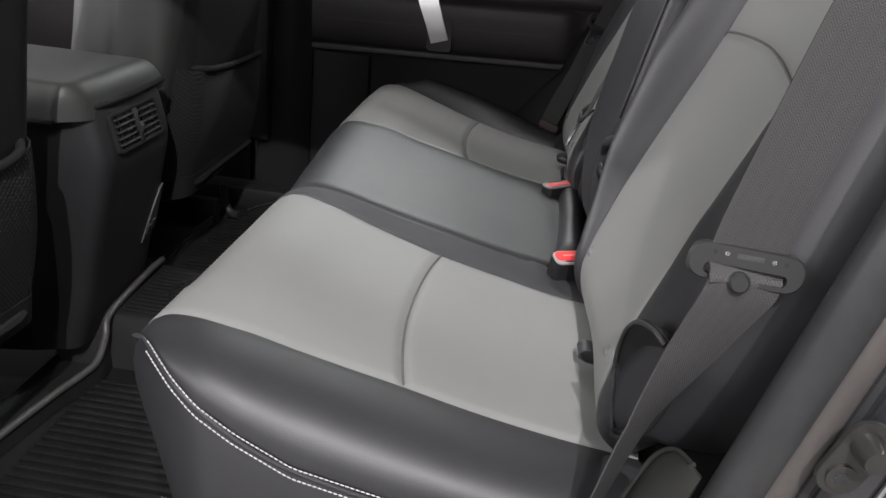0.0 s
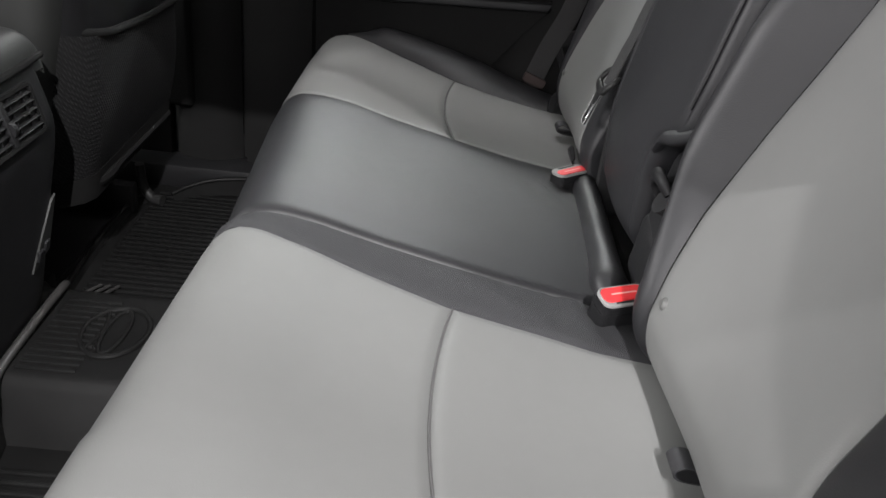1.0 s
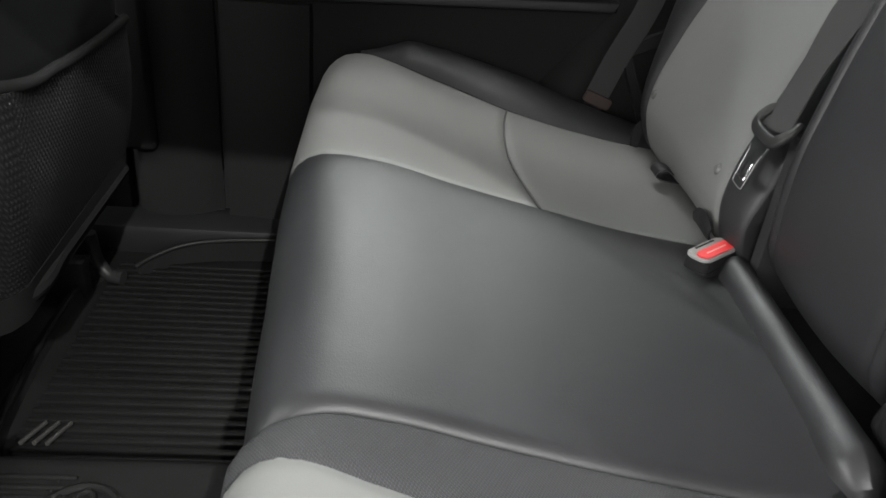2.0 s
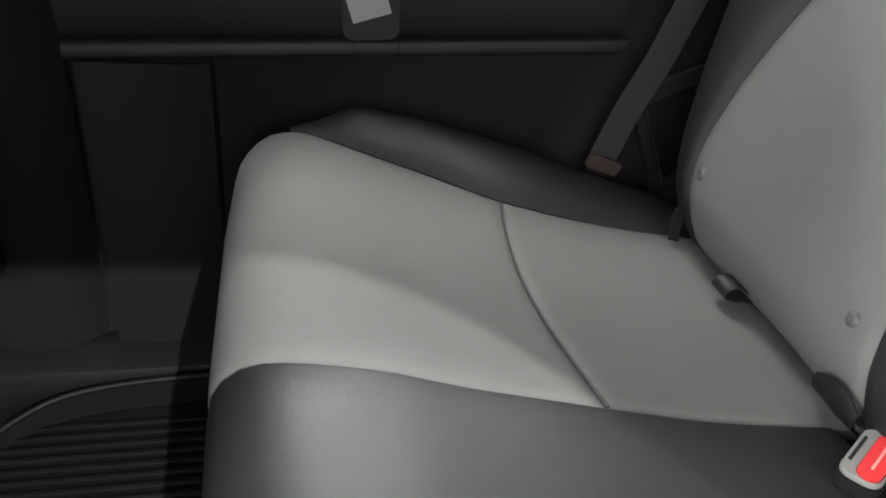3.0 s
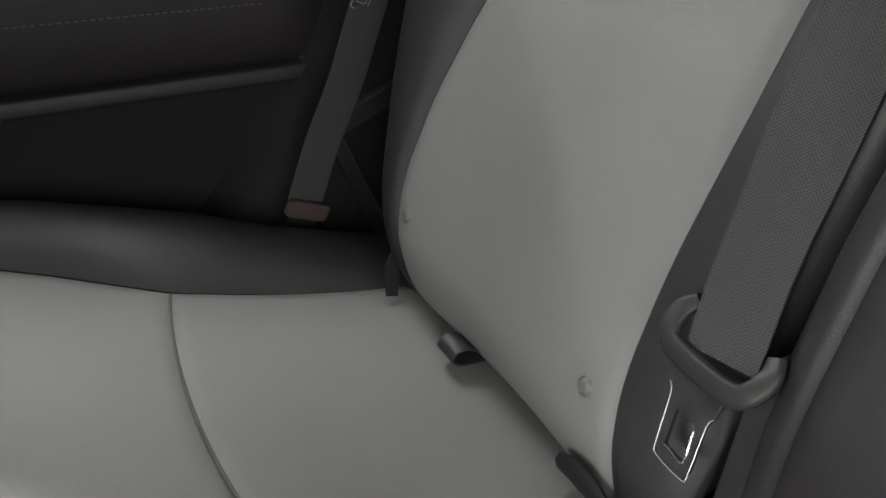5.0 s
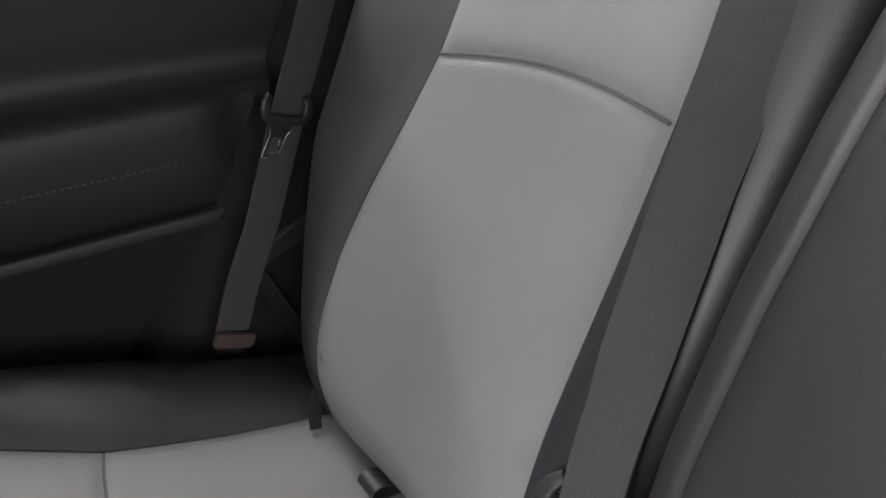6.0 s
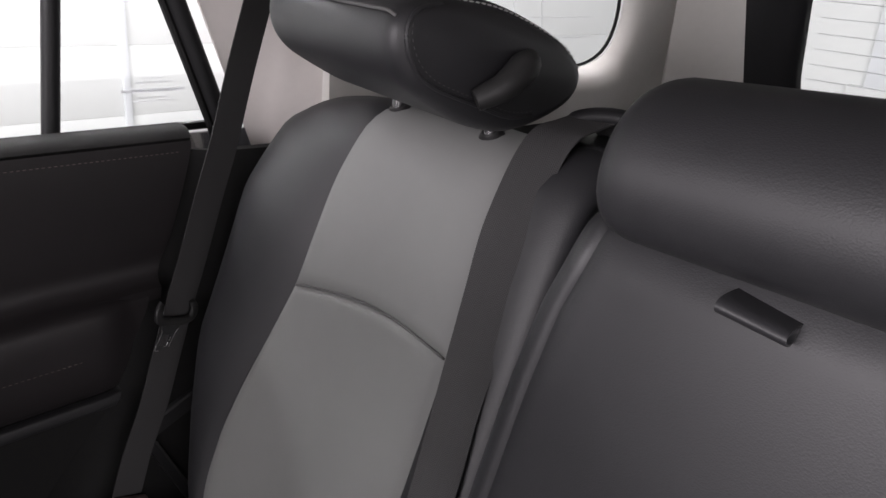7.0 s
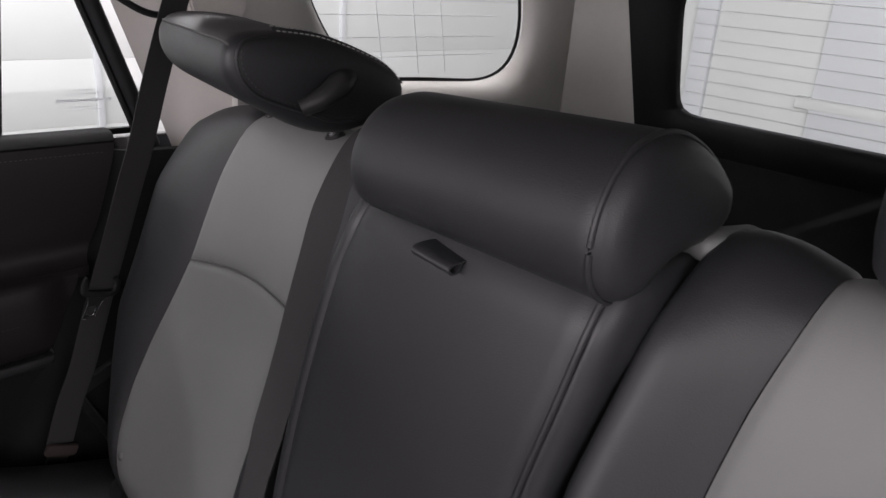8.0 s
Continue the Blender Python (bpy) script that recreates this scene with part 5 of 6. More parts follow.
for dy in (-0.007, 0.007):
    ld, _ = dense([(a, 0.3215 + dy, b + 0.003 - (0.004 if dy < 0 else 0)) for a, _, b in e1], 10)
    part("stitching", stitches(ld, 0.005, 0.0025, 0.0009), THREAD, fh, "white stitches in a row")
# seam along the front and the underside of the end
fs = np.array(FP)
for _ in range(2):
    fs = np.stack([0.75 * fs + 0.25 * np.roll(fs, -1, 0), 0.25 * fs + 0.75 * np.roll(fs, -1, 0)], 1).reshape(-1, 2)
fs = np.vstack([fs[40:], fs[:14]])[::-1]
inset = np.interp(np.linspace(0, 1, len(fs)), [0, 0.25, 0.6, 1], [0.007, 0.012, 0.020, 0.020])[:, None]
fs = fs + (fc - fs) / np.linalg.norm(fc - fs, axis=1, keepdims=True) * inset
fy = 0.3215 - np.sqrt(np.maximum(0.0004 - (0.02 - inset[:, 0]) ** 2, 0))
part("seam", tube([(q[0], y_, q[1]) for q, y_ in zip(fs, fy)], 0.0020, 8, 2), BLACK, fh)
part("stitching", stitches([(q[0] + 0.0050, y_ - 0.0006, q[1] + 0.004) for q, y_ in zip(fs[6:], fy[6:])], 0.003, 0.003, 0.0004), GREYTHREAD, fh, "fine dark stitches along the seam")
front = [(0.0545 + 0.16 * (y_ - 0.302), y_, 1.0445) for y_ in (0.548, 0.50, 0.42, 0.35, 0.325)] + [(0.0590, 0.3125, 1.041)]
part("seam", tube(front, 0.0016, 8, 6), GREYTHREAD, fh, "pale piped seam round the front end")
part("fold_lever", join(tube([(0.138, 0.296, 0.972), (0.160, 0.284, 0.985), (0.185, 0.285, 1.000), (0.205, 0.298, 1.004)], [0.010, 0.0125, 0.015, 0.010], 14, 6)), LATCH, fh, "black plastic folding lever")
for yy in (0.507, 0.359):
    part("post", tube([(0.229, yy, 0.90), (0.226, yy, 0.945), (0.222, yy, 0.975)], 0.0065, 12, 3), STEEL, fh)
nh = base("headrest", "black vinyl headrest standing upright on the near backrest", "headrest", (0.23, -0.43, 0.93), group="headrests")
NP = [(0.175, 0.955), (0.158, 1.00), (0.160, 1.10), (0.185, 1.165), (0.235, 1.175), (0.268, 1.13), (0.272, 1.02), (0.262, 0.96), (0.22, 0.945)]
part("cushion", capped(pillow(NP, -0.565, -0.296, 0.03, 24)), BLACK, nh)
for yy in (-0.507, -0.359):
    part("post", tube([(0.229, yy, 0.90), (0.226, yy, 0.975)], 0.0065, 12, 3), STEEL, nh)
tab = base("belt_guide", "grey plastic belt guide on top of the backrest", "guide", (0.24, -0.16, 0.92))
part("body", block(0.075, 0.035, 0.022, 0.008, 3, Matrix.Translation((0.235, -0.180, 0.940)) @ Matrix.Rotation(radians(-20), 4, "Z")), GREY, tab)

# ---- seat belts ----
def buckle(at, way, tilt, side, wide, label):
    """A belt buckle: the red button fills most of the end, the slot for the latch plate runs along the other side."""
    ob = base("belt_buckle", label, "buckle", at, group="belt buckles")
    m = axes(at, way, tilt) @ Matrix.Scale(1.14, 4)
    off = (0.0228 - wide) / 2 * side
    mb_ = m @ Matrix.Translation((0, off, 0))
    part("case", prism(rounded(0.056, 0.028, 0.007), -0.085, m, 0.003, 2), PLASTIC, ob)
    part("collar", prism(rounded(0.0575, 0.0295, 0.008), -0.006, m @ Matrix.Translation((0, 0, -0.010)), 0.0015, 2), PLASTIC, ob)
    part("rim", slotted(rounded(0.0560, 0.0270, 0.0090, 8), [(x_, y_ + off) for x_, y_ in rounded(0.0515, wide + 0.0008, 0.0076, 8)], 0.0045, m @ Matrix.Translation((0, 0, 0.0012)), 0.0012), RIM, ob, "pale grey rim")
    part("release_button", prism(rounded(0.0508, wide, 0.0074), 0.0060, mb_ @ Matrix.Translation((0, 0, -0.0015)), 0.0022, 3), RED, ob, "red push button")
    part("mark", prism(rounded(0.030, 0.0018, 0.0008, 2), 0.0003, mb_ @ Matrix.Translation((0, 0, 0.0045))), REDLINE, ob)
    part("slot", prism(rounded(0.030, 0.0024, 0.0010, 3), 0.0004, m @ Matrix.Translation((0, -0.0100 * side, 0.0033))), CARPET, ob, "dark slot for the latch plate")
    part("stalk", prism(rounded(0.038, 0.010, 0.004), -0.05, m @ Matrix.Translation((0, 0, -0.083)), 0.001), WEB, ob)
    return ob


buckle((-0.010, -0.172, 0.355), (0.93, 0.36, 0.02), (-0.14, -0.30, 0.94), 1, 0.0195, "black seat belt buckle with a red button beside the grey cushion")
buckle((-0.022, 0.209, 0.348), (0.83, 0.55, 0.05), (-0.25, -0.10, 0.962), -1, 0.0150, "black seat belt buckle with a red button")


def tongue(parent, m, slot=0.062, lean=0.0):
    """A latch plate: a plastic bow round the webbing and a steel blade with a window. x across, y downwards along the belt, z out."""
    h = slot / 2 + 0.005
    line, _ = dense([(-h + 0.004, -0.026, -0.006), (-h - 0.001, -0.017, -0.001), (-h, -0.006, 0.003), (-h + 0.008, 0.002, 0.004), (0, 0.004, 0.004), (h - 0.008, 0.002, 0.004), (h, -0.006, 0.003), (h + 0.001, -0.017, -0.001), (h - 0.004, -0.026, -0.006)], 7)
    t = np.gradient(line[:, :2], axis=0)
    t /= np.linalg.norm(t, axis=1, keepdims=True)
    f = np.abs(np.linspace(-1, 1, len(line)))
    rows = []
    for an in np.linspace(0, 2 * np.pi, 16, endpoint=False):
        c_, s_ = math.cos(an), math.sin(an)
        wide = np.sign(c_) * abs(c_) ** 0.55 * (0.0068 - 0.0022 * f ** 4)
        deep = np.sign(s_) * abs(s_) ** 0.55 * (0.0040 - 0.0008 * f ** 4)
        rows.append([m @ Vector((q[0] - k[1] * w, q[1] + k[0] * w, q[2] + d)) for q, k, w, d in zip(line, t, wide, deep)])
    part("bar", capped(np.array([[tuple(q) for q in r] for r in rows]).transpose(1, 0, 2)), LATCH, parent, "moulded black plastic bow")
    o = [(-0.019, 0.010), (-0.0175, 0.020), (-0.0145, 0.026), (-0.0135, 0.054), (-0.0105, 0.060), (0.0105, 0.060), (0.0135, 0.054), (0.0145, 0.026), (0.0175, 0.020), (0.019, 0.010)]
    i = [(-0.0075, 0.0300), (-0.0078, 0.0315), (-0.0080, 0.0330), (-0.0080, 0.0505), (-0.0070, 0.0520), (0.0070, 0.0520), (0.0080, 0.0505), (0.0080, 0.0330), (0.0078, 0.0315), (0.0075, 0.0300)]
    o, i = ([(x_ - lean * y_, y_) for x_, y_ in q] for q in (o, i))
    part("blade", slotted(o, i, 0.0030, m @ Matrix.Translation((0, 0, 0.002)), 0.0008), BLADE, parent, "steel blade with a square window")
    part("blade_edge", tube([m @ Vector((x_, y_, 0.0040)) for x_, y_ in o[1:9]], 0.0003, 6, 3), SILVER, parent, "thin bright edge of the blade")
    part("window_edge", tube([m @ Vector((a_ - lean * b_, b_, 0.0038)) for a_, b_ in ((-0.0078, 0.033), (-0.0078, 0.0518), (0.0, 0.0520), (0.0078, 0.0518))], 0.0007, 6, 3), STEEL, parent, "thin bright edge of the window")


# belt of the far outer seat, down the pillar
fb = base("seat_belt", "dark grey seat belt hanging beside the closed door", "seat belt", (-0.03, 0.74, 0.33), group="seat belts")
pts = [(0.245, 0.785, 1.12), (0.205, 0.775, 1.015), (0.172, 0.770, 0.92), (0.144, 0.766, 0.83), (0.118, 0.763, 0.76), (0.090, 0.760, 0.68), (0.064, 0.757, 0.61), (0.036, 0.753, 0.53), (0.018, 0.752, 0.475), (-0.010, 0.750, 0.41), (-0.032, 0.748, 0.345)]
sheet("webbing", ribbon(pts, (0.93, 0.22, -0.30), 0.048), WEB, fb, (-0.5, -0.8, 0), 0.0014)
part("anchor", prism(rounded(0.053, 0.020, 0.005), 0.007, axes((-0.033, 0.744, 0.338), (0.9, 0.1, -0.36), (-0.2, -0.97, 0)), 0.003), SLEEVE, fb, "plastic sleeve over the anchor")
part("anchor_plate", prism(rounded(0.036, 0.05, 0.008), 0.004, axes((-0.040, 0.749, 0.318), (0.9, 0.1, -0.36), (-0.2, -0.97, 0)), 0.001), DULL, fb)
tongue(fb, axes((0.050, 0.745, 0.603), (-0.90, -0.30, 0.30), (-0.25, -0.95, -0.10)) @ Matrix.Scale(0.85, 4), 0.062)

# belt of the middle seat, over the shoulder of the far backrest
mb = base("seat_belt", "dark grey seat belt over the shoulder of the backrest", "seat belt", (0.05, 0.25, 0.45), group="seat belts")


def on_back(z, out):
    q = np.array([bz(z)])
    xx, zz_ = back(q)
    nx_, nz_ = profile_normal(q)
    return float(xx[0] + nx_[0] * out), float(zz_[0] + nz_[0] * out)


pts = []
for zb, yy, o in ((0.487, 0.213, 0.022), (0.53, 0.221, 0.023), (0.56, 0.225, 0.023), (0.605, 0.231, 0.022), (0.66, 0.238, 0.019), (0.70, 0.243, 0.017), (0.75, 0.247, 0.015), (0.80, 0.252, 0.014), (0.86, 0.259, 0.013)):
    xx, zz_ = on_back(zb, o)
    pts.append((xx, yy, zz_))
pts += [(0.203, 0.266, 0.930), (0.240, 0.262, 0.948), (0.285, 0.252, 0.948), (0.318, 0.245, 0.90)]
sheet("webbing", ribbon(pts, [(0.0, -1, 0.05)] * 3 + [(0.22, -1, 0)] * 3 + [(0.45, -1, 0)] * 3 + [(0.35, -1, 0.05)] * 4, 0.047), WEB, mb, (-1, 0, 0.3), 0.0014)
part("shoulder_guide", join(tube([(0.262, 0.285, 0.925), (0.262, 0.278, 0.948), (0.268, 0.235, 0.957), (0.272, 0.195, 0.948), (0.272, 0.190, 0.925)], 0.009, 10, 6),
                            block(0.07, 0.13, 0.02, 0.006, 3, Matrix.Translation((0.275, 0.238, 0.922)))), PLASTIC, mb, "black plastic shoulder guide")
tongue(mb, axes((0.004, 0.216, 0.490), (0.06, 0.99, 0.0), (-0.93, 0.05, 0.34)), 0.054, 0.22)

# belt of the near outer seat, across the open doorway
nbelt = base("seat_belt", "dark grey seat belt with its latch plate beside the open doorway", "seat belt", (0.0, -0.75, 0.3), group="seat belts")
pts = [(0.150, -0.775, 1.12), (0.112, -0.765, 0.95), (0.081, -0.752, 0.80), (0.063, -0.743, 0.70), (0.053, -0.738, 0.64), (0.050, -0.735, 0.607)]
sheet("upper_webbing", ribbon(pts, (0.97, 0.08, -0.17), 0.057), WEB, nbelt, (0, -1, 0), 0.0014)
pts = [(0.050, -0.735, 0.609), (0.0515, -0.744, 0.602), (0.050, -0.7455, 0.588), (0.031, -0.738, 0.53), (0.006, -0.735, 0.455), (-0.010, -0.735, 0.39), (-0.035, -0.735, 0.27), (-0.05, -0.735, 0.18)]
sheet("lower_webbing", ribbon(pts, [(0.98, 0.10, -0.1), (0.98, 0.10, -0.1), (0.98, 0.10, -0.12), (0.92, 0.36, -0.2), (0.66, 0.75, -0.1), (0.56, 0.83, -0.1), (0.5, 0.86, 0), (0.5, 0.86, 0)], [0.055, 0.056, 0.056, 0.052, 0.048, 0.047, 0.047, 0.047]), WEB, nbelt, (0, -1, 0), 0.0014)
m = axes((0.051, -0.738, 0.608), (0.995, -0.05, -0.05), (0.02, -0.98, 0.15)) @ Matrix.Scale(0.905, 4)
frame_bar = slotted(rounded(0.097, 0.032, 0.0145, 8), [(x_, y_ - 0.006) for x_, y_ in rounded(0.068, 0.010, 0.004, 8)], 0.010, m, 0.0025)
part("latch_bar", frame_bar, LATCH, nbelt, "grey-black moulded latch bar")
for dx in (-0.028, -0.018, 0.020, 0.030):
    part("rivet", tube([m @ Vector((dx, 0.0085, 0.003)), m @ Vector((dx, 0.0085, 0.0052))], 0.0018, 10, 2), STEEL if abs(dx) < 0.025 else PLASTIC, nbelt)
part("print", block(0.022, 0.0045, 0.0006, 0, 1, m @ Matrix.Translation((0.001, 0.0085, 0.0047))), PRINT, nbelt, "pale moulded print")
part("stop_button", tube([m @ Vector((-0.004, -0.013, 0.006)), m @ Vector((-0.004, -0.013, 0.0125)), m @ Vector((-0.004, -0.013, 0.0138))], [0.0085, 0.0085, 0.006], 18, 3), LATCH, nbelt, "round plastic stop button")

# ---- front of the cabin ----
def front_seat(sg, y0, y1, label):
    ob = base("front_seat", label, "car seat", (-0.9, sg * (y0 + y1) / 2, 0), group="front seats")
    u, v = np.meshgrid(np.linspace(0, 1, 30), np.linspace(0, 1, 30), indexing="ij")
    y = y0 + (y1 - y0) * v
    z = 0.215 + 0.75 * u + 0.02 * v
    edge = np.clip(np.minimum(v, 1 - v) / 0.14, 0, 1)
    x = -0.805 + 0.09 * u - 0.07 * (1 - edge) ** 2 - 0.03 * np.clip((0.12 - u) / 0.12, 0, 1) ** 2
    sheet("back_panel", np.stack([x, sg * y, z], 2), PLASTIC, ob, (1, 0, 0), 0.012)
    # side and front padding
    pr = [(-0.83, 0.24), (-0.765, 0.55), (-0.725, 0.95), (-0.76, 1.0), (-0.86, 0.99), (-0.93, 0.90), (-0.975, 0.6), (-1.0, 0.35), (-0.98, 0.22)]
    yy0, yy1 = sorted((sg * (y0 - 0.008), sg * (y1 + 0.008)))
    part("padding", capped(pillow([(a - 0.012, b) for a, b in pr], yy0, yy1, 0.05, 22)), GREYDARK, ob, "dark grey vinyl padding")
    # pocket of net with a padded top band
    u, v = np.meshgrid(np.linspace(0, 1, 16), np.linspace(0, 1, 24), indexing="ij")
    y = y0 + 0.012 + (y1 - y0 - 0.024) * v
    z = 0.250 + 0.245 * u - 0.014 * np.sin(np.pi * v) * u - 0.03 * v * u
    edge = np.clip(np.minimum(v, 1 - v) / 0.14, 0, 1)
    x = -0.795 + 0.09 * (z - 0.215) / 0.75 - 0.07 * (1 - edge) ** 2 + 0.010 * np.sin(np.pi * u)
    pocket = np.stack([x + 0.004, sg * y, z], 2)
    sheet("net_pocket", pocket, MESH, ob, (1, 0, 0), 0.002, label="black net pocket")
    top = pocket[-1]
    part("band", tube(top[::4] + np.array([0.0, 0, 0.004]), 0.0065, 10, 4), MATTE, ob, "padded band along the pocket")
    part("lower_band", tube(pocket[0][::4] + np.array([-0.004, 0, -0.010]), 0.010, 8, 4, squash=1.0), MATTE, ob)
    u, v = np.meshgrid(np.linspace(0, 1, 4), np.linspace(0, 1, 24), indexing="ij")
    y = y0 + 0.012 + (y1 - y0 - 0.024) * v
    z = 0.215 + 0.045 * u + 0.015 * v
    edge = np.clip(np.minimum(v, 1 - v) / 0.14, 0, 1)
    x = -0.788 + 0.09 * (z - 0.215) / 0.75 - 0.07 * (1 - edge) ** 2
    sheet("skirt", np.stack([x, sg * y, z], 2), MATTE, ob, (1, 0, 0), 0.004, label="smooth strip below the pocket")
    part("base", block(0.50, y1 - y0 - 0.02, 0.16, 0.03, 3, Matrix.Translation((-1.16, sg * (y0 + y1) / 2, 0.25))), GREYDARK, ob)
    for yy in (y0 + 0.06, y1 - 0.06):
        part("rail", block(0.45, 0.03, 0.07, 0.006, 2, Matrix.Translation((-1.10, sg * yy, 0.03))), PLASTIC, ob, "black seat rail")
        part("riser", block(0.10, 0.025, 0.14, 0.006, 2, Matrix.Translation((-1.0, sg * yy, 0.12))), PLASTIC, ob)
    part("rail_foot", tube([(-0.872, sg * (y1 - 0.035), 0.10), (-0.868, sg * (y1 - 0.030), 0.045), (-0.850, sg * (y1 - 0.035), 0.020), (-0.826, sg * (y1 - 0.040), 0.018)], [0.010, 0.010, 0.011, 0.013], 10, 6), LATCH, ob, "curved end of the seat rail")
    return ob


GREYDARK = material("dark_grey_vinyl", (0.024, 0.025, 0.024), 0.5, var=0.06, scale=4, bump=0.12, bump_scale=800, voronoi=True)
front_seat(1, 0.125, 0.635, "dark front seat with a net pocket on its back")
front_seat(-1, 0.30, 0.75, "dark front seat with a net pocket beside the open doorway")

con = base("centre_console", "black centre console with rear air vents", "console", (-0.9, -0.04, 0))
# shell, its rear face leaning a little
CY0, CY1 = -0.186, 0.062
zz = np.linspace(0.05, 0.492, 24)


def con_x(z):
    return np.interp(z, [0.05, 0.15, 0.27, 0.37, 0.405, 0.42, 0.48, 0.50], [-0.835, -0.810, -0.785, -0.763, -0.758, -0.760, -0.776, -0.785])


rows = []
fall = 0.016 * np.clip((zz - 0.36) / 0.13, 0, 1) ** 1.6
for f in np.linspace(0, 1, 40):
    if f < 0.3:
        xx, yy = con_x(zz) - 0.035 - fall - 0.55 * (0.3 - f) / 0.3, np.full(24, CY0 - 0.034 * min(1.0, (0.3 - f) / 0.075) ** 0.6)
    elif f < 0.4:
        a = (f - 0.3) / 0.1 * np.pi / 2
        xx, yy = con_x(zz) - (0.035 + fall) * (1 - np.sin(a)), CY0 + 0.025 * (1 - np.cos(a)) + 0 * zz
    elif f < 0.6:
        xx, yy = con_x(zz), CY0 + 0.025 + (CY1 - CY0 - 0.05) * (f - 0.4) / 0.2 + 0 * zz
    elif f < 0.7:
        a = (f - 0.6) / 0.1 * np.pi / 2
        xx, yy = con_x(zz) - 0.025 * (1 - np.cos(a)), CY1 - 0.025 * (1 - np.sin(a)) + 0 * zz
    else:
        xx, yy = con_x(zz) - 0.025 - 0.55 * (f - 0.7) / 0.3, CY1 + 0.0 * zz
    rows.append(np.stack([xx, yy, zz], 1))
sheet("shell", np.stack(rows), PLASTIC, con, (1, -0.3, 0), 0.01)
u, v = np.meshgrid(ease(44), ease(44), indexing="ij")
e = np.clip(np.minimum(np.minimum(u, 1 - u) * 0.365, np.minimum(v, 1 - v) * 0.305) / 0.030, 0, 1)
corner = 0.045 * np.clip((0.16 - v) / 0.16, 0, 1) ** 2 * u ** 4
sheet("lid", np.stack([-1.16 + 0.382 * u - corner, -0.216 + 0.288 * v, 0.474 + 0.056 * np.sqrt(1 - (1 - e) ** 2)], 2), GREYDARK, con, (0, 0, 1), 0.008, label="padded armrest lid")
part("lid_lip", tube([(-1.12, -0.217, 0.470), (-0.85, -0.216, 0.472), (-0.822, -0.206, 0.478), (-0.786, -0.170, 0.489), (-0.771, -0.06, 0.493), (-0.778, 0.068, 0.493)], 0.005, 8, 6), MATTE, con)
# rear vents
mvf = axes((-0.7645, -0.064, 0.442), (0, 1, 0), (1, 0, 0.26)) @ Matrix.Scale(1.06, 4, (1, 0, 0)) @ Matrix.Scale(0.74, 4, (0, 1, 0))
vent = part("vent_frame", slotted(rounded(0.152, 0.090, 0.010), rounded(0.138, 0.076, 0.004), 0.007, mvf, 0.002), MATTE, con, "frame round the two air vents")
part("vent_well", prism(rounded(0.138, 0.076, 0.004), 0.001, mvf @ Matrix.Translation((0, 0, -0.002))), CARPET, vent)
part("divider", block(0.010, 0.076, 0.012, 0.002, 2, mvf), PLASTIC, vent)
for yc in (-0.036, 0.036):
    mv = mvf @ Matrix.Translation((yc, 0, 0))
    for k in range(5):
        part("slat", block(0.060, 0.0020, 0.006, 0.0006, 1, mv @ Matrix.Translation((0, -0.028 + 0.014 * k, 0.0025)) @ Matrix.Rotation(radians(24), 4, "X")), PLASTIC, vent)
    for k in (-0.015, 0.015):
        part("blade", block(0.0022, 0.070, 0.004, 0.0004, 1, mv @ Matrix.Translation((k, 0, 0.0005))), PLASTIC, vent)
    part("tab", block(0.012, 0.005, 0.007, 0.0018, 2, mv @ Matrix.Translation((0.002, 0.0, 0.005))), DULL, vent, "small silver tab")
part("thumb_wheel", tube([(-0.762, -0.067, 0.436), (-0.762, -0.059, 0.436)], 0.011, 14, 2), PLASTIC, vent)
# recess with the sockets
ms = axes((-0.792, 0.026, 0.240), (-0.05, 1, 0.0), (0.97, 0.05, -0.22))

part("socket_recess", prism([(-0.026, -0.052), (0.026, -0.036), (0.026, 0.058), (0.014, 0.050), (-0.008, -0.002)], 0.003, ms, 0.0), GREYDARK, con, "wedge-shaped recess")
part("socket", join(block(0.014, 0.018, 0.005, 0.001, 1, ms @ Matrix.Translation((-0.010, -0.028, 0.004))), block(0.014, 0.018, 0.005, 0.001, 1, ms @ Matrix.Translation((0.010, -0.022, 0.004)))), PLASTIC, con, "two charging sockets")

# ---- floor mat ----
mat_ = base("floor_mat", "black moulded rubber floor mat with ribs and a raised edge", "floor mat", (-0.62, 0, 0))


def mat_z(y):
    return 0.088 * np.clip((0.155 - np.abs(y - 0.01)) / 0.045, 0, 1) ** 0.8


yy = np.concatenate([np.linspace(-0.73, -0.17, 20), np.linspace(-0.165, 0.185, 40), np.linspace(0.19, 0.72, 20)])
xx = np.concatenate([[-0.905, -0.900, -0.893], np.linspace(-0.885, -0.30, 20)])
lip = np.array([0.010, 0.012, 0.004] + [0.0] * 20)
p = np.stack([np.stack([np.full_like(yy, a) + 0.05 * np.clip((0.155 - np.abs(yy - 0.01)) / 0.045, 0, 1), yy, mat_z(yy) + b], 1) for a, b in zip(xx, lip)])
sheet("sheet", p, RUBBER, mat_, (0, 0, 1), 0.006)
for sg, a, b in ((-1, -0.70, -0.165), (1, 0.195, 0.69)):
    ribs = []
    n = int((b - a) / 0.018)
    for k in range(n):
        y = a + 0.018 * k
        x0, x1 = (-0.80 if sg < 0 else -0.855), -0.36
        ribs.append(block(x1 - x0, 0.0085, 0.007, 0.0022, 2, Matrix.Translation(((x0 + x1) / 2, y, 0.0025))))
    part("ribs", join(*ribs), RUBBER, mat_, "row of moulded ribs")
ribs = []
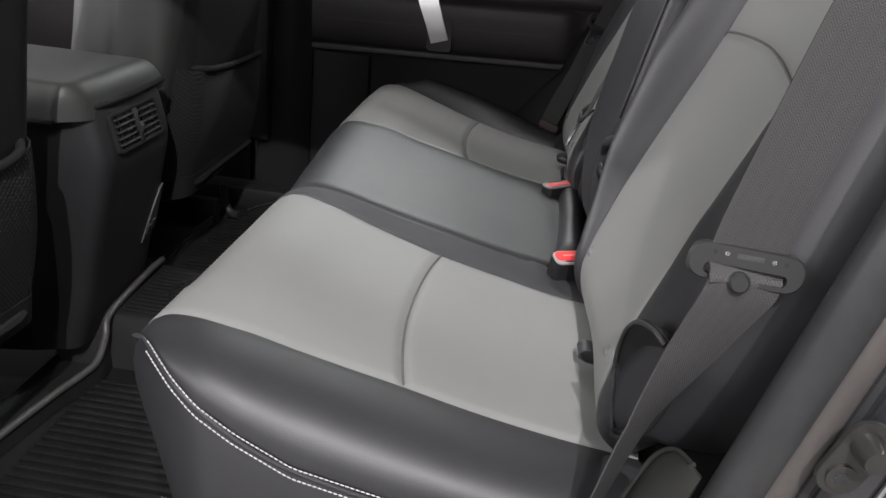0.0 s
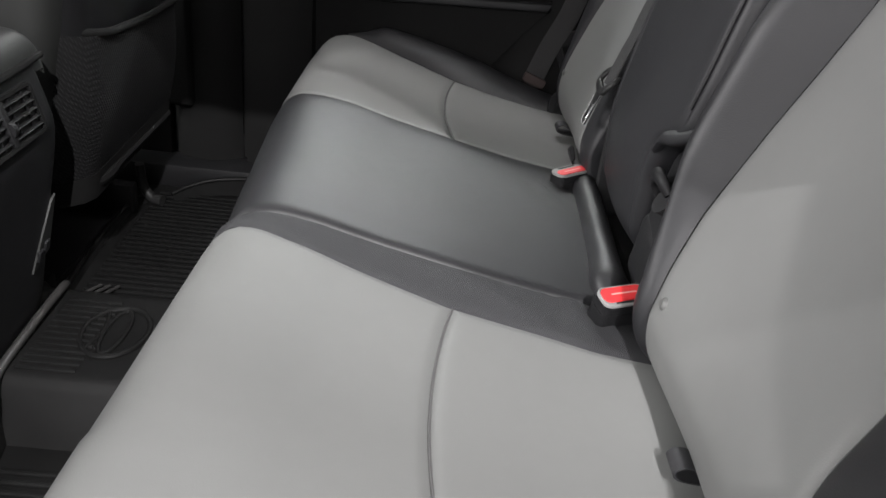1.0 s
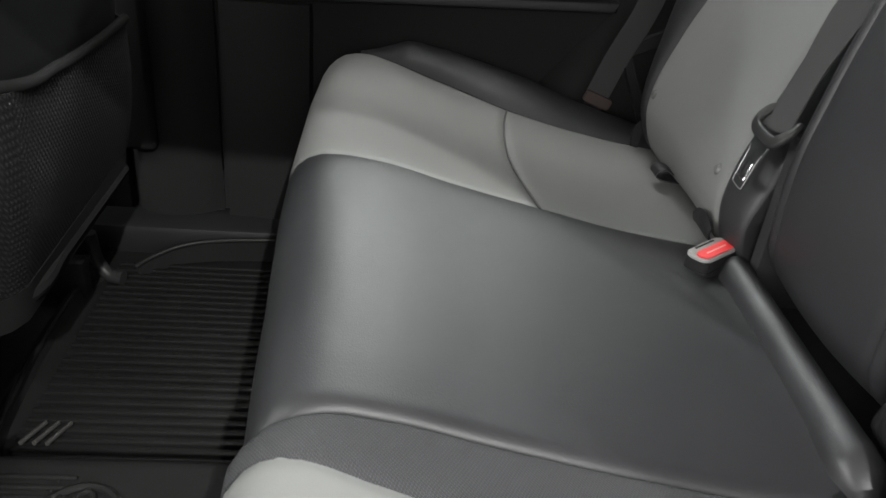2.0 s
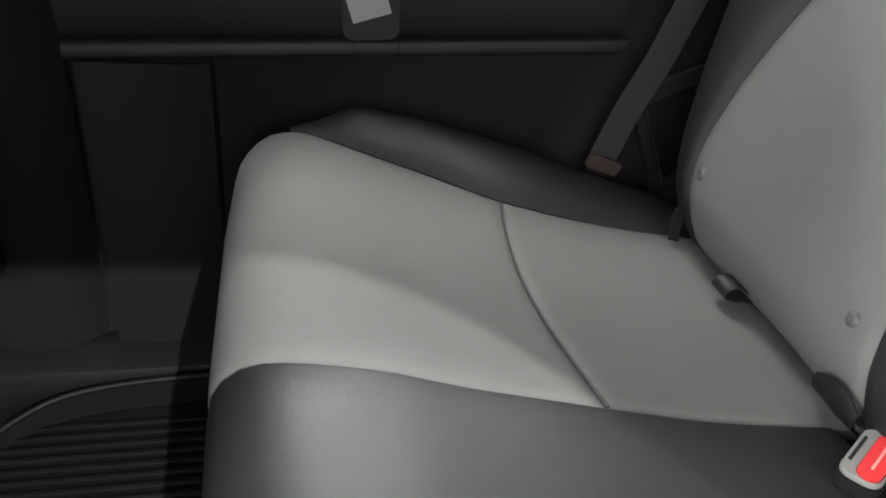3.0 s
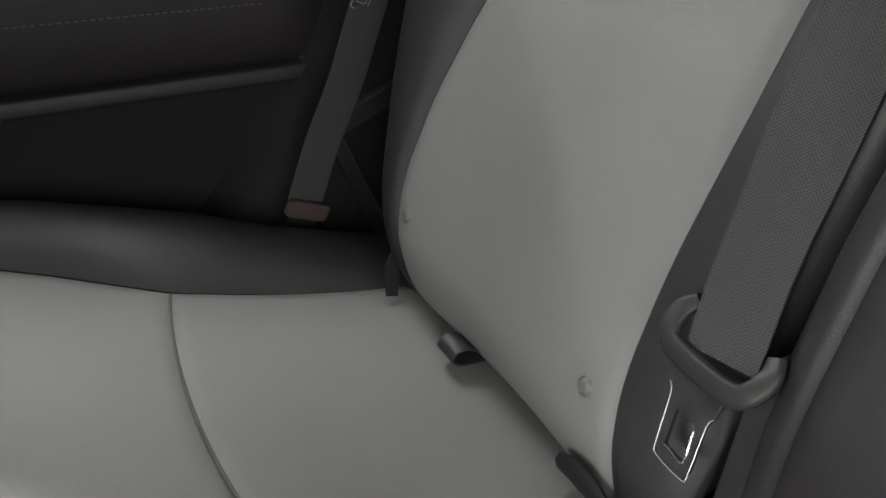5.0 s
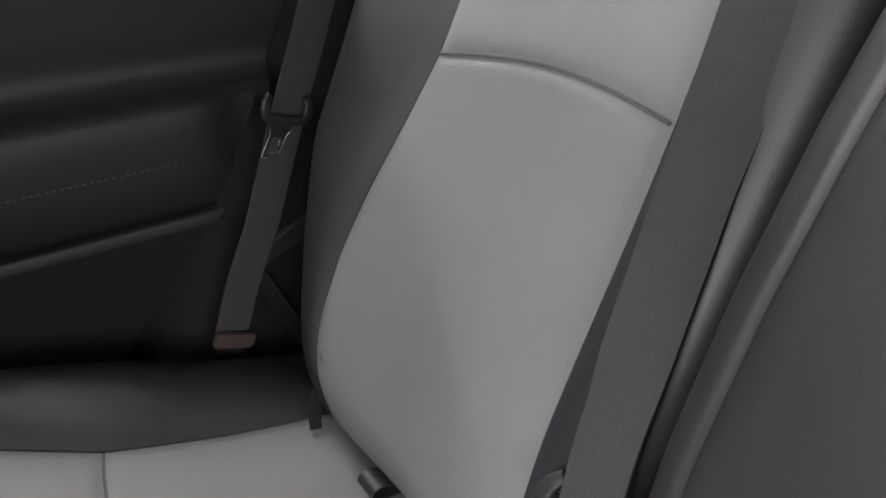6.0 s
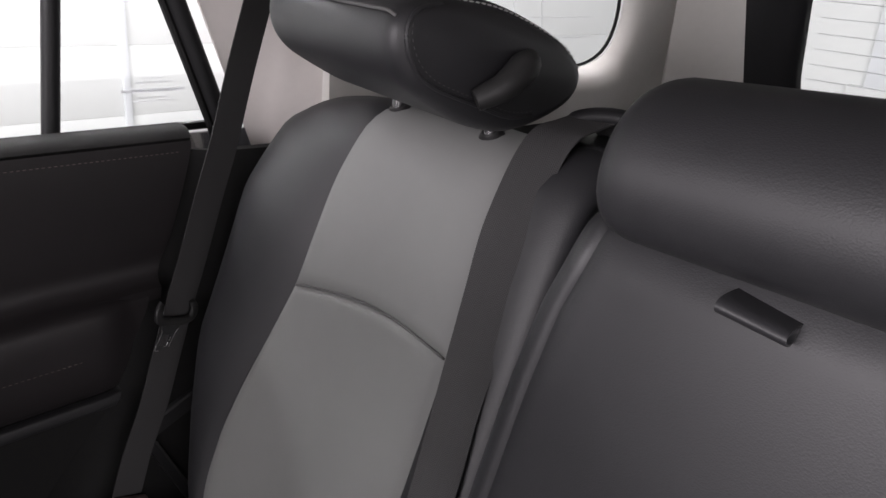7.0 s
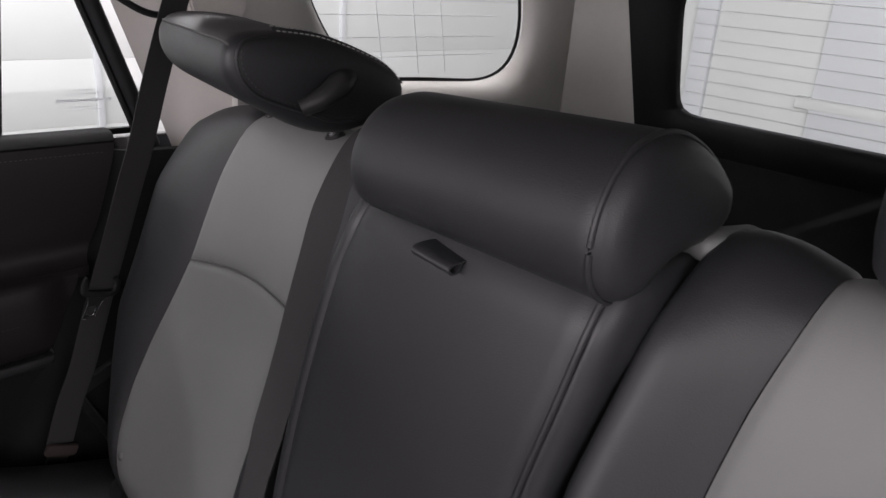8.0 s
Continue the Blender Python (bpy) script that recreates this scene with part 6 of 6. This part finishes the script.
for k in range(13):
    y = -0.085 + 0.0145 * k
    ribs.append(block(0.085, 0.006, 0.005, 0.0018, 2, Matrix.Translation((-0.758, y, 0.089))))
part("ribs", join(*ribs), RUBBER, mat_, "row of moulded ribs on the hump")
# plain round emblem moulded in the hump
rg = [(-0.698 + 0.048 * math.cos(a), 0.015 + 0.062 * math.sin(a), 0.090) for a in np.linspace(0, 2 * math.pi, 25)]
rg2 = [(-0.698 + 0.016 * math.cos(a), 0.015 + 0.055 * math.sin(a), 0.090) for a in np.linspace(0, 2 * math.pi, 21)]
part("emblem", join(tube(rg, 0.0045, 8, 2), tube(rg2, 0.0035, 8, 2), tube([(-0.726, -0.035, 0.090), (-0.716, 0.015, 0.091), (-0.726, 0.065, 0.090)], 0.0035, 8, 4)), RUBBER, mat_, "raised ring emblem")
dots = [block(0.0035, 0.0035, 0.003, 0.001, 1, Matrix.Translation((-0.725 + 0.012 * math.sin(k * 0.5), -0.07 + 0.014 * k, 0.0895))) for k in range(12)]
part("studs", join(*dots), RUBBER, mat_)
# raised front lip with a paler edge
lipline = [(-0.845, -0.70, 0.03), (-0.84, -0.45, 0.03), (-0.82, -0.29, 0.030), (-0.803, -0.235, 0.036), (-0.795, -0.195, 0.042), (-0.802, -0.150, 0.066), (-0.810, -0.118, 0.093), (-0.812, 0.0, 0.103), (-0.814, 0.10, 0.103), (-0.825, 0.135, 0.085)]
edge_far = [(-0.825, 0.135, 0.083), (-0.85, 0.175, 0.045), (-0.875, 0.23, 0.020), (-0.89, 0.40, 0.016), (-0.89, 0.56, 0.016), (-0.87, 0.61, 0.020)]
sill_lip = [(-0.815, 0.625, 0.022), (-0.79, 0.650, 0.030), (-0.74, 0.678, 0.040), (-0.66, 0.692, 0.046), (-0.52, 0.700, 0.048), (-0.40, 0.703, 0.048)]
for ln_, mt_, rd_, lb_ in ((lipline, RUBBERLIP, 0.0065, "raised paler edge"), (edge_far, RUBBER, 0.0050, ""), (sill_lip, RUBBER, 0.0045, "raised edge along the sill")):
    part("raised_lip", tube(ln_, rd_, 10, 6), mt_, mat_, lb_)
    ll, _ = dense(ln_, 5)
    sheet("lip_wall", np.stack([ll * [1, 1, 1 - f] + np.array([0.008 * f, 0, 0.002 * f]) for f in (0, 0.5, 1)]), RUBBER, mat_, (1, 0, 0.3), 0.003)
for k in range(3):
    part("clip", tube([(-0.835 + 0.016 * k, 0.205, 0.022), (-0.825 + 0.016 * k, 0.255, 0.010)], 0.0030, 8, 3), RUBBERLIP, mat_)
slab("bulkhead", -2.2, -2.15, -0.8, 0.8, 0.0, 0.80, PLASTIC, "dark dashboard far ahead", "dashboard", 0.02)
